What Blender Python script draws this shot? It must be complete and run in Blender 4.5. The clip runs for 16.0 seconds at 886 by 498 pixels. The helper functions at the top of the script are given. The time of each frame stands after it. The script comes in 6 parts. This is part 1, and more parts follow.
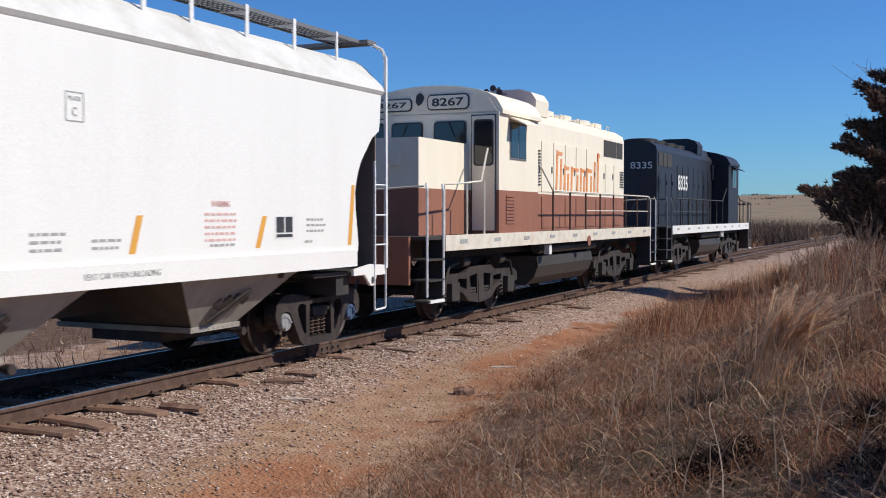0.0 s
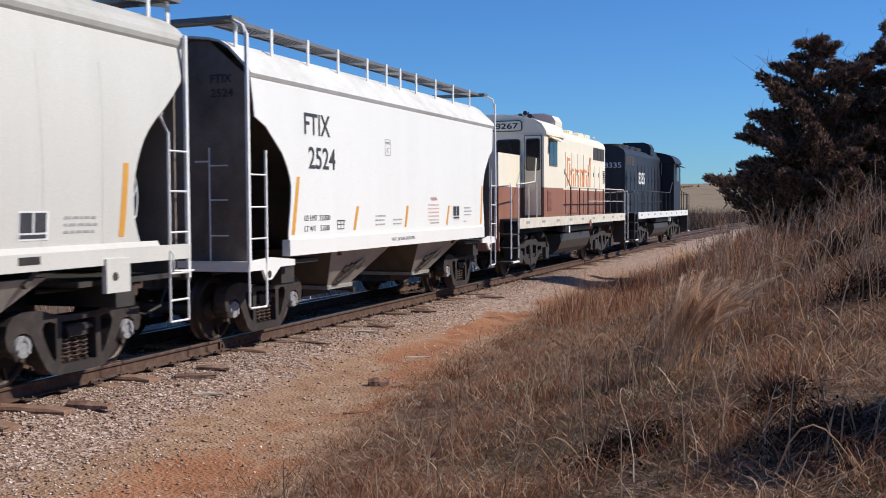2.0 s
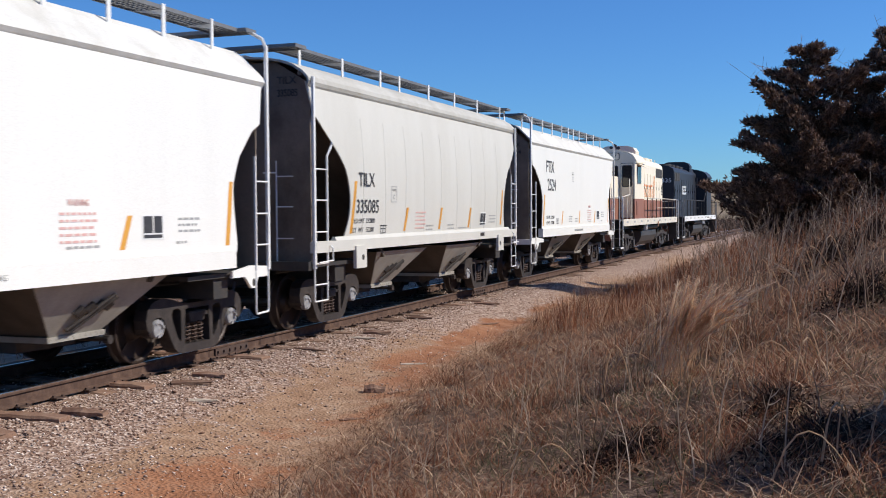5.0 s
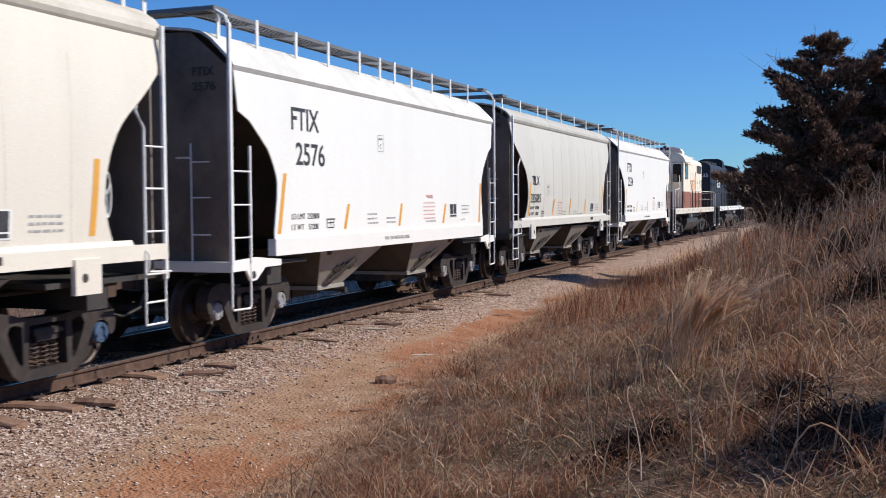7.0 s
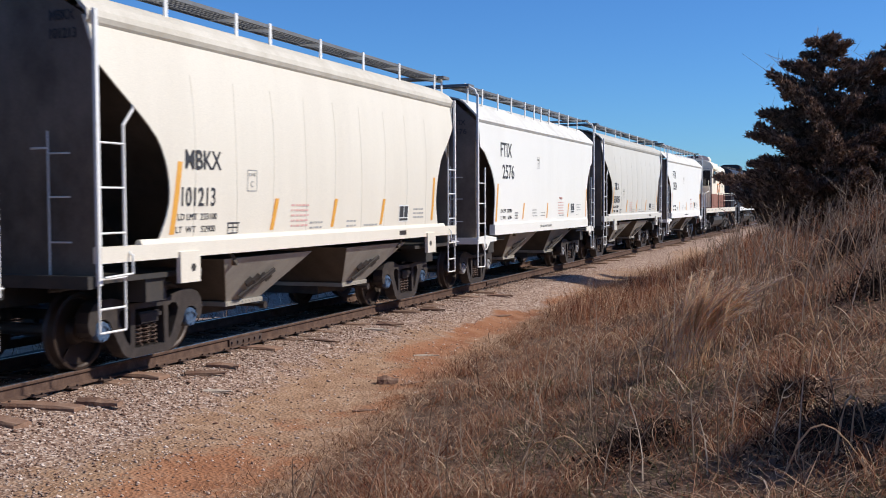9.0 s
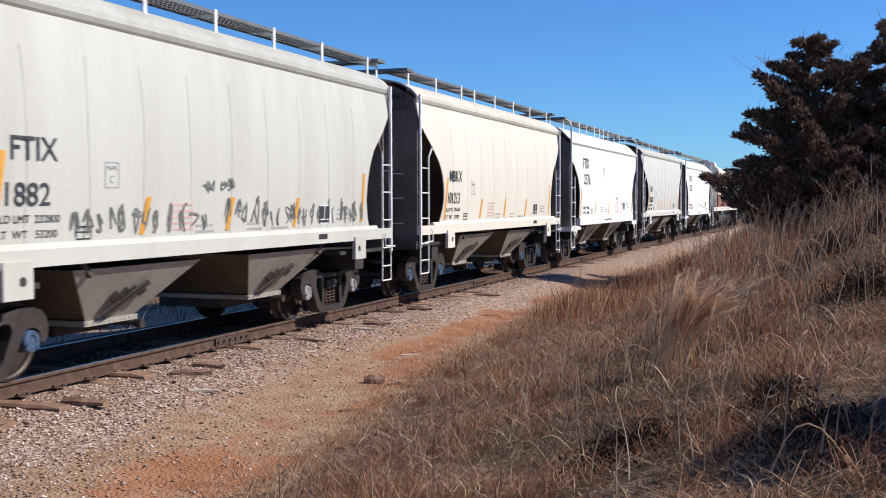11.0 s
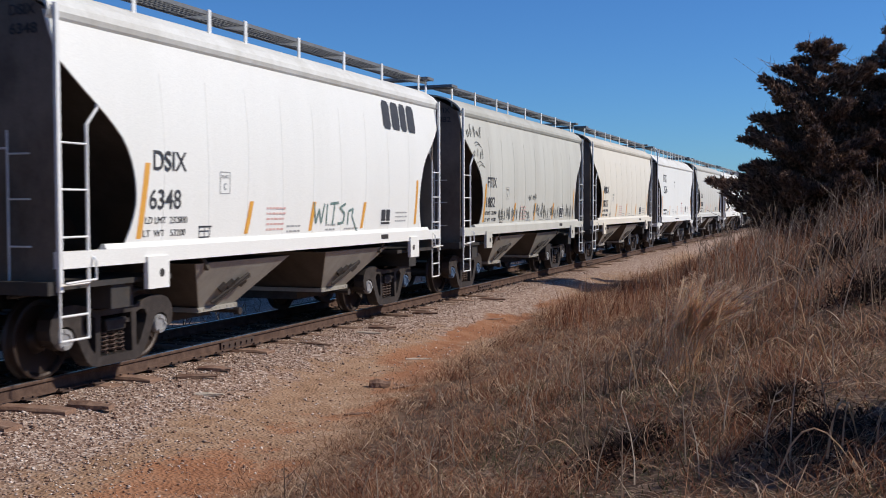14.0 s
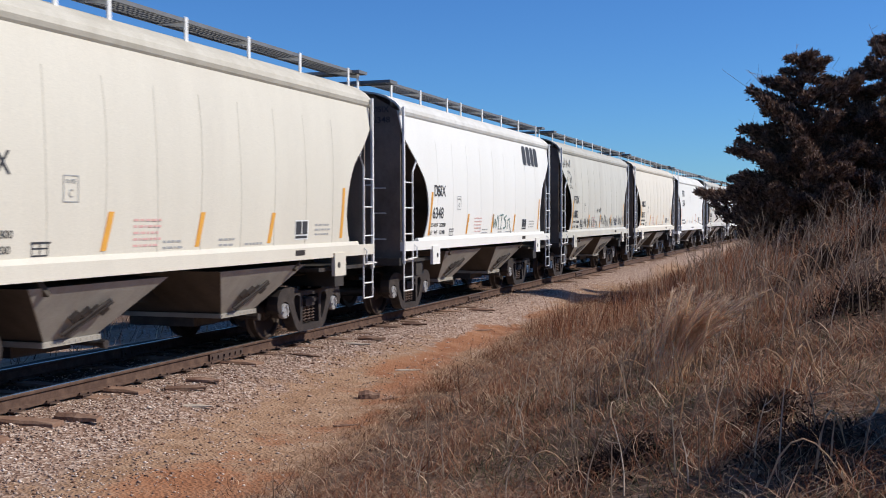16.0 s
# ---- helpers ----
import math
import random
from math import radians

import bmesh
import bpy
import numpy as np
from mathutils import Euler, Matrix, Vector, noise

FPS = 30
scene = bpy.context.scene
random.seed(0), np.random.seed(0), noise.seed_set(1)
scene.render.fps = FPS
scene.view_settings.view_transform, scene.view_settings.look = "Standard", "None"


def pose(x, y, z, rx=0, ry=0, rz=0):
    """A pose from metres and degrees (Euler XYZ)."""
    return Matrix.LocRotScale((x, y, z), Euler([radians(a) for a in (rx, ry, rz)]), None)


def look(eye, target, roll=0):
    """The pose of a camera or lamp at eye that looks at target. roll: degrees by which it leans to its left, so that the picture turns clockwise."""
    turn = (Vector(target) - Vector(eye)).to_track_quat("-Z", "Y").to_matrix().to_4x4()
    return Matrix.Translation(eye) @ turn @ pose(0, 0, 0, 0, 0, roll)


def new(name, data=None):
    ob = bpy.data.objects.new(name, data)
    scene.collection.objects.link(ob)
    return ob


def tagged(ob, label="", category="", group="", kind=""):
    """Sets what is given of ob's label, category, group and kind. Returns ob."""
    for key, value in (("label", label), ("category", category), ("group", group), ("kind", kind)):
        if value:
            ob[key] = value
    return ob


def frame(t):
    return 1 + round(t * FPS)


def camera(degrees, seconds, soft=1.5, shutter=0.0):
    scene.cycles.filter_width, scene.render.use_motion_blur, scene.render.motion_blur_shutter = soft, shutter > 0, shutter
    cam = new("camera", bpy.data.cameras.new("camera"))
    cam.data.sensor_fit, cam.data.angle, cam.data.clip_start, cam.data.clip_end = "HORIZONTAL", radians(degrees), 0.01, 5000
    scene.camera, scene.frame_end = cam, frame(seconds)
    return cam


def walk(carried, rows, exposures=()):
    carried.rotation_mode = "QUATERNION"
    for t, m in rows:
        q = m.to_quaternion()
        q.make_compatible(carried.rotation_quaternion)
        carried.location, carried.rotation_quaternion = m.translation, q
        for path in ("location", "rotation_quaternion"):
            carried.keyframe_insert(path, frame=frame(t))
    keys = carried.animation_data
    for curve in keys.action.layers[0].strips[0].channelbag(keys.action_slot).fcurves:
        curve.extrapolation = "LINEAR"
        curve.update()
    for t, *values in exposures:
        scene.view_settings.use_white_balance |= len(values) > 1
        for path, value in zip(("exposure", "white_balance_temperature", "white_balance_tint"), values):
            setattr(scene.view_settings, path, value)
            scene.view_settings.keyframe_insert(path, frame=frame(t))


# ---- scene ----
from mathutils.geometry import tessellate_polygon

# ================= camera =================
EYE = (9.13, 0.0, 1.93)
# seconds, yaw, pitch, roll of the hand-held camera
CAMERA_ROWS = [
    (0.0, 24.53, -1.85, 0.00),
    (0.5, 22.89, -1.94, 0.05),
    (1.0, 21.11, -2.14, 0.18),
    (1.5, 20.30, -2.33, 0.38),
    (2.0, 19.86, -2.36, 0.41),
    (2.5, 19.65, -2.35, 0.42),
    (3.0, 19.54, -2.29, 0.38),
    (3.5, 19.52, -2.08, 0.46),
    (3.7, 19.53, -2.03, 0.46),
    (5.8, 19.74, -2.03, 0.36),
    (6.0, 19.79, -2.05, 0.34),
    (6.5, 20.20, -2.29, 0.40),
    (7.0, 20.25, -2.48, 0.42),
    (7.5, 20.45, -2.62, 0.35),
    (8.0, 20.46, -2.60, 0.37),
    (8.5, 20.44, -2.43, 0.44),
    (9.0, 20.36, -2.45, 0.30),
    (9.2, 20.34, -2.47, 0.29),
    (11.3, 19.63, -2.51, 0.20),
    (11.5, 19.99, -2.69, 0.18),
    (12.0, 20.57, -3.21, 0.09),
    (12.5, 20.62, -2.98, 0.03),
    (13.0, 20.55, -2.80, -0.04),
    (13.5, 20.33, -2.60, 0.04),
    (14.0, 19.96, -2.27, 0.17),
    (14.5, 19.75, -2.17, 0.10),
    (15.0, 19.66, -1.95, 0.28),
    (15.5, 19.48, -1.83, 0.08),
    (16.0, 19.39, -1.68, 0.19),
]

cam = camera(45.0, 16.0, soft=0.95, shutter=0.3)
walk(cam, [(t, pose(*EYE, 90 + p, r, y)) for t, y, p, r in CAMERA_ROWS],
     [(0.0, 0.0), (1.5, 0.05), (3.5, 0.08), (6.0, 0.12), (9.0, 0.12), (11.5, 0.30), (12.0, 0.26), (12.5, 0.16), (13.0, 0.08), (13.5, -0.13), (14.0, -0.13), (14.5, -0.04), (15.0, 0.0), (16.0, 0.02)])

# ================= light =================
SUN_AZ, SUN_EL = radians(18.0), radians(41.0)      # from +x towards +y
world = bpy.data.worlds.new("sky")
scene.world = world
world.use_nodes = True
wn = world.node_tree.nodes
sky = wn.new("ShaderNodeTexSky")
sky.sky_type, sky.sun_disc = "NISHITA", False
sky.sun_elevation, sky.sun_rotation = SUN_EL, math.pi / 2 - SUN_AZ
sky.air_density, sky.dust_density, sky.ozone_density = 1.0, 0.0, 1.5
tint = wn.new("ShaderNodeMix")
tint.data_type, tint.blend_type = "RGBA", "MULTIPLY"
tint.inputs["Factor"].default_value, tint.inputs["B"].default_value = 1.0, (0.485, 0.975, 1.70, 1)
world.node_tree.links.new(sky.outputs[0], tint.inputs["A"])
world.node_tree.links.new(tint.outputs["Result"], wn["Background"].inputs[0])
wn["Background"].inputs[1].default_value = 0.068
sun = new("sun", bpy.data.lights.new("sun", "SUN"))
sun.data.energy, sun.data.angle, sun.data.color = 4.75, radians(0.55), (1.0, 0.932, 0.83)
sun.matrix_world = look((0, 0, 0), (-math.cos(SUN_AZ) * math.cos(SUN_EL), -math.sin(SUN_AZ) * math.cos(SUN_EL), -math.sin(SUN_EL)))

# ================= materials =================


def material(name, colour, rough=0.6, metal=0.0, spec=0.5, second=None, scale=3.0, grain=40.0, bump=0.0,
             bump_scale=30.0, amount=0.5, streak=0.0, per_object=0.0, emit=None):
    """Two-scale procedural surface: large stains towards `second`, fine grain, and relief."""
    m = bpy.data.materials.new(name)
    m.use_nodes = True
    nt, n = m.node_tree, m.node_tree.nodes
    ln = nt.links.new
    b = n["Principled BSDF"]
    b.inputs["Roughness"].default_value, b.inputs["Metallic"].default_value = rough, metal
    b.inputs["Specular IOR Level"].default_value = spec
    second = second or tuple(c * 0.6 for c in colour)
    tc = n.new("ShaderNodeTexCoord")
    mp = n.new("ShaderNodeMapping")
    mp.inputs["Scale"].default_value = (1, 1, 1 - 0.92 * streak)
    ln(tc.outputs["Object"], mp.inputs["Vector"])
    big = n.new("ShaderNodeTexNoise")
    big.inputs["Scale"].default_value, big.inputs["Detail"].default_value, big.inputs["Roughness"].default_value = scale, 6, 0.65
    ln(mp.outputs[0], big.inputs["Vector"])
    ramp = n.new("ShaderNodeMapRange")
    ramp.inputs["From Min"].default_value, ramp.inputs["From Max"].default_value = 0.42, 0.72
    ramp.inputs["To Max"].default_value = amount
    ln(big.outputs["Fac"], ramp.inputs["Value"])
    mix = n.new("ShaderNodeMix")
    mix.data_type = "RGBA"
    mix.inputs["A"].default_value, mix.inputs["B"].default_value = (*colour, 1), (*second, 1)
    ln(ramp.outputs[0], mix.inputs["Factor"])
    fine = n.new("ShaderNodeTexNoise")
    fine.inputs["Scale"].default_value, fine.inputs["Detail"].default_value = grain, 4
    ln(tc.outputs["Object"], fine.inputs["Vector"])
    val = n.new("ShaderNodeMapRange")
    val.inputs["To Min"].default_value, val.inputs["To Max"].default_value = 0.82, 1.18
    ln(fine.outputs["Fac"], val.inputs["Value"])
    hsv = n.new("ShaderNodeHueSaturation")
    ln(mix.outputs["Result"], hsv.inputs["Color"])
    if per_object:
        info = n.new("ShaderNodeObjectInfo")
        rnd = n.new("ShaderNodeMapRange")
        rnd.inputs["To Min"].default_value, rnd.inputs["To Max"].default_value = 1 - per_object, 1 + per_object
        ln(info.outputs["Random"], rnd.inputs["Value"])
        mul = n.new("ShaderNodeMath")
        mul.operation = "MULTIPLY"
        ln(val.outputs[0], mul.inputs[0]), ln(rnd.outputs[0], mul.inputs[1])
        ln(mul.outputs[0], hsv.inputs["Value"])
    else:
        ln(val.outputs[0], hsv.inputs["Value"])
    ln(hsv.outputs[0], b.inputs["Base Color"])
    if bump:
        bn = n.new("ShaderNodeTexNoise")
        bn.inputs["Scale"].default_value, bn.inputs["Detail"].default_value = bump_scale, 5
        ln(tc.outputs["Object"], bn.inputs["Vector"])
        bp = n.new("ShaderNodeBump")
        bp.inputs["Strength"].default_value, bp.inputs["Distance"].default_value = bump, 0.02
        ln(bn.outputs["Fac"], bp.inputs["Height"])
        ln(bp.outputs[0], b.inputs["Normal"])
    return m


M = {}
M["white"] = material("white_paint", (0.80, 0.79, 0.745), 0.55, second=(0.70, 0.69, 0.64), scale=1.2, grain=60, amount=0.35, streak=0.9, bump=0.05, bump_scale=3)
M["grey"] = material("pale_grey_paint", (0.60, 0.585, 0.53), 0.6, second=(0.50, 0.48, 0.42), scale=1.2, grain=60, amount=0.45, streak=0.9, bump=0.06, bump_scale=3)
M["cream"] = material("cream_paint", (0.72, 0.67, 0.57), 0.6, second=(0.60, 0.55, 0.46), scale=1.2, grain=60, amount=0.4, streak=0.9, bump=0.06, bump_scale=3)
M["beige"] = material("beige_paint", (0.66, 0.62, 0.52), 0.6, second=(0.54, 0.50, 0.42), scale=1.2, grain=60, amount=0.4, streak=0.9, bump=0.06, bump_scale=3)
M["dull"] = material("weathered_grey_paint", (0.56, 0.55, 0.49), 0.65, second=(0.42, 0.40, 0.35), scale=1.3, grain=60, amount=0.55, streak=0.92, bump=0.08, bump_scale=3)
for k_, f_ in (("white", 0.975), ("grey", 0.90), ("cream", 0.91), ("beige", 0.80), ("dull", 0.76)):
    c_ = {"white": (0.80, 0.79, 0.745), "grey": (0.60, 0.585, 0.53), "cream": (0.72, 0.67, 0.57), "beige": (0.66, 0.62, 0.52), "dull": (0.56, 0.55, 0.49)}[k_]
    M[k_ + "_seam"] = material(k_ + "_seam_dirt", tuple(v * f_ for v in c_), 0.7, second=c_, scale=3, amount=0.8)
    M[k_ + "_roof"] = material(k_ + "_dusty_roof", tuple(v * 0.82 for v in c_), 0.7, second=tuple(v * q_ for v, q_ in zip(c_, (0.58, 0.56, 0.52))), scale=1.6, grain=50, amount=0.7, bump=0.08, bump_scale=5)
M["rail_white"] = material("white_rail_paint", (0.78, 0.78, 0.76), 0.5, second=(0.5, 0.48, 0.44), scale=4, amount=0.3)
M["galv"] = material("galvanised_steel", (0.20, 0.205, 0.21), 0.6, metal=0.4, second=(0.12, 0.12, 0.12), scale=5)
M["black_steel"] = material("black_steel", (0.035, 0.033, 0.031), 0.6, second=(0.07, 0.055, 0.045), scale=4, amount=0.7, bump=0.1)
M["cast"] = material("dusty_cast_steel", (0.024, 0.018, 0.016), 0.7, second=(0.064, 0.050, 0.043), scale=5, amount=0.8, bump=0.2, bump_scale=60)
M["rust"] = material("rusty_steel", (0.075, 0.042, 0.03), 0.75, second=(0.055, 0.04, 0.035), scale=6, amount=0.8, bump=0.2, bump_scale=50)
M["tread"] = material("worn_wheel_steel", (0.045, 0.030, 0.024), 0.5, metal=0.3, second=(0.022, 0.016, 0.013), scale=5, amount=0.7)
M["polished"] = material("polished_rail_head", (0.42, 0.40, 0.38), 0.3, metal=0.9, second=(0.25, 0.22, 0.2), scale=8)
# brown grime, deepened to carry the shade of recesses and bay slopes
M["shaded_grime"] = material("brown_grime_and_shade", (0.075, 0.062, 0.050), 0.85, second=(0.034, 0.025, 0.019), scale=1.3, grain=30, amount=0.9, streak=0.6, bump=0.1)
# end walls: brown-grey mottled with near black
M["end_paint"] = material("mottled_end_paint", (0.25, 0.20, 0.16), 0.7, second=(0.034, 0.022, 0.015), scale=0.55, grain=30, amount=0.95, streak=0.3, bump=0.05)
M["bay"] = material("dusty_bay_paint", (0.33, 0.31, 0.27), 0.7, second=(0.17, 0.15, 0.13), scale=2.0, amount=0.6, streak=0.5)
M["orange"] = material("orange_reflector", (0.72, 0.36, 0.06), 0.5, second=(0.55, 0.28, 0.06), scale=6, amount=0.4)
M["ink"] = material("black_stencil_ink", (0.035, 0.035, 0.04), 0.6, second=(0.08, 0.08, 0.08), scale=10, amount=0.5)
M["ink_grey"] = material("faded_grey_ink", (0.33, 0.33, 0.32), 0.6, second=(0.5, 0.5, 0.48), scale=12, amount=0.5)
M["ink_red"] = material("faded_red_ink", (0.66, 0.38, 0.34), 0.6, second=(0.72, 0.58, 0.54), scale=12, amount=0.5)
M["cap_blue"] = material("blue_bearing_cap", (0.06, 0.11, 0.2), 0.5, second=(0.035, 0.04, 0.05), scale=20, amount=0.8)
M["cap_grey"] = material("grey_bearing_cap", (0.30, 0.30, 0.31), 0.5, second=(0.1, 0.09, 0.08), scale=20, amount=0.6)

# ================= mesh helpers =================


def finish(bm, smooth=False):
    bmesh.ops.recalc_face_normals(bm, faces=bm.faces)
    if smooth:
        for f in bm.faces:
            f.smooth = True
        for e in bm.edges:
            e.smooth = len(e.link_faces) == 2 and e.calc_face_angle(0) < 0.6
    return bm


def part(name, bm, mat, parent=None, label="", smooth=False, soft=0.0):
    """Links a bmesh as one mesh object under a thing or a part."""
    if soft:
        bmesh.ops.bevel(bm, geom=[e for e in bm.edges if len(e.link_faces) == 2 and e.calc_face_angle(0) > 0.7],
                        offset=soft, segments=2, profile=0.7, affect="EDGES", clamp_overlap=True)
    finish(bm, smooth)
    me = bpy.data.meshes.new(name)
    bm.to_mesh(me)
    bm.free()
    me.materials.append(mat if not isinstance(mat, str) else M[mat])
    ob = new(name, me)
    ob.parent = parent
    if label:
        ob["label"] = label
    return ob


def share(name, ob, m, parent, label=""):
    """Another object on the mesh of ob."""
    o = new(name, ob.data if isinstance(ob, bpy.types.Object) else ob)
    o.parent, o.matrix_basis = parent, m
    if label:
        o["label"] = label
    return o


def box(bm, x0, x1, y0, y1, z0, z1, m=None):
    vs = [bm.verts.new((x, y, z)) for x in (x0, x1) for y in (y0, y1) for z in (z0, z1)]
    for f in ((0, 1, 3, 2), (4, 6, 7, 5), (0, 4, 5, 1), (2, 3, 7, 6), (0, 2, 6, 4), (1, 5, 7, 3)):
        bm.faces.new([vs[i] for i in f])
    if m is not None:
        bmesh.ops.transform(bm, matrix=m, verts=vs)
    return bm


def prism(bm, poly, axis, a, b):
    """A polygon given in the two other axes, thrust along axis from a to b."""
    def at(p, c):
        return {"x": (c, p[0], p[1]), "y": (p[0], c, p[1]), "z": (p[0], p[1], c)}[axis]
    lo, hi = [bm.verts.new(at(p, a)) for p in poly], [bm.verts.new(at(p, b)) for p in poly]
    k = len(poly)
    bm.faces.new(lo), bm.faces.new(hi[::-1])
    for i in range(k):
        bm.faces.new((lo[i], lo[(i + 1) % k], hi[(i + 1) % k], hi[i]))
    return bm


def hoop(bm, x0, x1, y0, y1, z0, z1, w):
    """A flat rectangular frame of bars w wide."""
    loops = []
    for z in (z0, z1):
        for d in (0, w):
            loops.append([bm.verts.new(c + (z,)) for c in ((x0 + d, y0 + d), (x1 - d, y0 + d), (x1 - d, y1 - d), (x0 + d, y1 - d))])
    for a, b in ((0, 1), (2, 3), (0, 2), (1, 3)):
        for k in range(4):
            bm.faces.new((loops[a][k], loops[a][(k + 1) % 4], loops[b][(k + 1) % 4], loops[b][k]))
    return bm


def tube(bm, pts, r, n=6):
    """A round bar through the points."""
    rings = []
    pts = [Vector(p) for p in pts]
    for i, p in enumerate(pts):
        d = (pts[min(i + 1, len(pts) - 1)] - pts[max(i - 1, 0)]).normalized()
        u = d.cross(Vector((0.13, 0.31, 0.94)) if abs(d.z) < 0.9 else Vector((1, 0, 0))).normalized()
        v = d.cross(u)
        rr = r if not isinstance(r, (list, tuple)) else r[i]
        rings.append([bm.verts.new(p + (u * math.cos(2 * math.pi * k / n) + v * math.sin(2 * math.pi * k / n)) * rr) for k in range(n)])
    for a, b in zip(rings, rings[1:]):
        for k in range(n):
            bm.faces.new((a[k], a[(k + 1) % n], b[(k + 1) % n], b[k]))
    bm.faces.new(rings[0]), bm.faces.new(rings[-1][::-1])
    return bm


def lathe(bm, profile, n=32, m=None):
    """A closed profile of (radius, x) turned about the x axis."""
    made, rings = [], []
    for r, x in profile:
        if r < 1e-6:
            v = bm.verts.new((x, 0, 0))
            rings.append([v] * n)
            made.append(v)
        else:
            ring = [bm.verts.new((x, r * math.cos(2 * math.pi * k / n), r * math.sin(2 * math.pi * k / n))) for k in range(n)]
            rings.append(ring)
            made += ring
    for a, b in zip(rings, rings[1:]):
        for k in range(n):
            q = []
            for v in (a[k], a[(k + 1) % n], b[(k + 1) % n], b[k]):
                if v not in q:
                    q.append(v)
            if len(q) > 2:
                bm.faces.new(q)
    if m is not None:
        bmesh.ops.transform(bm, matrix=m, verts=made)
    return bm


def grid(bm, fn, nu, nv):
    g = [[bm.verts.new(fn(i / nu, j / nv)) for j in range(nv + 1)] for i in range(nu + 1)]
    for i in range(nu):
        for j in range(nv):
            bm.faces.new((g[i][j], g[i + 1][j], g[i + 1][j + 1], g[i][j + 1]))
    return g


def lettering(name, text, y, z, height, width, parent, mat, x=1.62, facing=90, label="", bold=0.0):
    """Words in the built-in font, on a side (facing 90) or an end (facing 0), from their lower left corner."""
    cu = bpy.data.curves.new(name, "FONT")
    cu.body, cu.size, cu.extrude, cu.offset = text, 1.0, 0.002, bold
    ob = bpy.data.objects.new(name, cu)
    dg = bpy.context.evaluated_depsgraph_get()
    scene.collection.objects.link(ob)
    dg.update()
    me = bpy.data.meshes.new_from_object(ob.evaluated_get(dg))
    bpy.data.objects.remove(ob)
    bpy.data.curves.remove(cu)
    co = np.empty(len(me.vertices) * 3)
    me.vertices.foreach_get("co", co)
    co = co.reshape(-1, 3)
    lo, hi = co.min(0), co.max(0)
    sx, sz = width / (hi[0] - lo[0]), height / (hi[1] - lo[1])
    if facing == 90:
        zz = z + (co[:, 1] - lo[1]) * sz
        xx = np.array([x(v) for v in zz]) if callable(x) else x
        out = np.stack([xx + co[:, 2], y + (co[:, 0] - lo[0]) * sx, z + (co[:, 1] - lo[1]) * sz], 1)
    else:
        out = np.stack([x + (co[:, 0] - lo[0]) * sx, y - co[:, 2], z + (co[:, 1] - lo[1]) * sz], 1)
    me.vertices.foreach_set("co", out.ravel())
    me.update()
    me.materials.clear()
    me.materials.append(M[mat])
    o = new(name, me)
    o.parent = parent
    if label:
        o["label"] = label
    return o


# ================= the line of the track =================
KAPPA = 0.0003           # a long bend to the right


def along(u, x=0.0, z=0.0):
    """The point x to the right of the track's centre line, u metres along it."""
    return (KAPPA * u * u / 2 + x, u - KAPPA * u * x, z)


def track_pose(u):
    x, y, z = along(u)
    return pose(x, y, z, 0, 0, -math.degrees(KAPPA * u))


TRAVEL = [0.00, 2.46, 4.82, 7.33, 9.90, 12.39, 14.84, 17.36, 19.83, 22.31, 24.78, 27.26, 29.74, 32.26, 34.82, 37.34, 39.81, 42.34, 44.84, 47.35, 49.87, 52.39, 54.90, 57.42, 59.88, 62.42, 64.87, 67.36, 69.91, 72.40, 74.90, 77.36, 79.86]     # metres, every half second


def travelled(t):
    """How far the train has rolled at t seconds."""
    return float(np.interp(t, [0.5 * k for k in range(33)], TRAVEL))

# ================= covered hoppers =================
WHEELS = []              # every wheelset with the radius of its tread
CARS = []                # every vehicle with its place in the train
CACHE = {}


def wheelset(parent, y, r, cap):
    """Two flanged wheels on an axle, with the bearing caps that turn with them."""
    if ("wheel", r) not in CACHE:
        bm = bmesh.new()
        prof = [(r + 0.026, 0.655), (r + 0.028, 0.672), (r + 0.01, 0.69), (r, 0.70), (r - 0.004, 0.79), (r - 0.035, 0.795), (r - 0.06, 0.78),
                (r - 0.075, 0.745), (0.17, 0.715), (0.13, 0.79), (0.10, 0.80), (0.085, 0.80), (0.085, 0.66), (0.14, 0.66), (r - 0.09, 0.69), (r - 0.05, 0.665), (r + 0.026, 0.655)]
        lathe(bm, prof, 40)
        box(bm, 0.76, 0.775, -0.02, 0.02, r - 0.2, r - 0.06)
        CACHE["wheel", r] = part("wheel", bm, "tread")
        bm = bmesh.new()
        lathe(bm, [(0, -0.95), (0.082, -0.95), (0.075, 0), (0.082, 0.95), (0, 0.95)], 12)
        CACHE["axle", r] = part("wheelset", bm, "black_steel")
        for c in ("cap_grey", "cap_blue"):
            bm = bmesh.new()
            lathe(bm, [(0, 1.05), (0.118, 1.05), (0.125, 1.095), (0.115, 1.125), (0.07, 1.13), (0.06, 1.115), (0.03, 1.115), (0, 1.12)], 24)
            for k in range(3):
                q = k * 2.094
                lathe(bm, [(0, 1.12), (0.018, 1.12), (0.018, 1.145), (0, 1.145)], 8, pose(0, 0.09 * math.cos(q), 0.09 * math.sin(q)))
            CACHE[c, r] = part("bearing_cap", bm, c)
        for k in ("wheel", "axle", "cap_grey", "cap_blue"):
            ob, CACHE[k, r] = CACHE[k, r], CACHE[k, r].data
            bpy.data.objects.remove(ob)
    w = new("wheelset", CACHE["axle", r])
    w.parent, w.location = parent, (0, y, r)
    for turn in (0, 180):
        share("wheel", CACHE["wheel", r], pose(0, 0, 0, 0, 0, turn), w)
        share("bearing_cap", CACHE[cap, r], pose(0, 0, 0, 0, 0, turn), w)
    WHEELS.append((w, y, r))
    return w


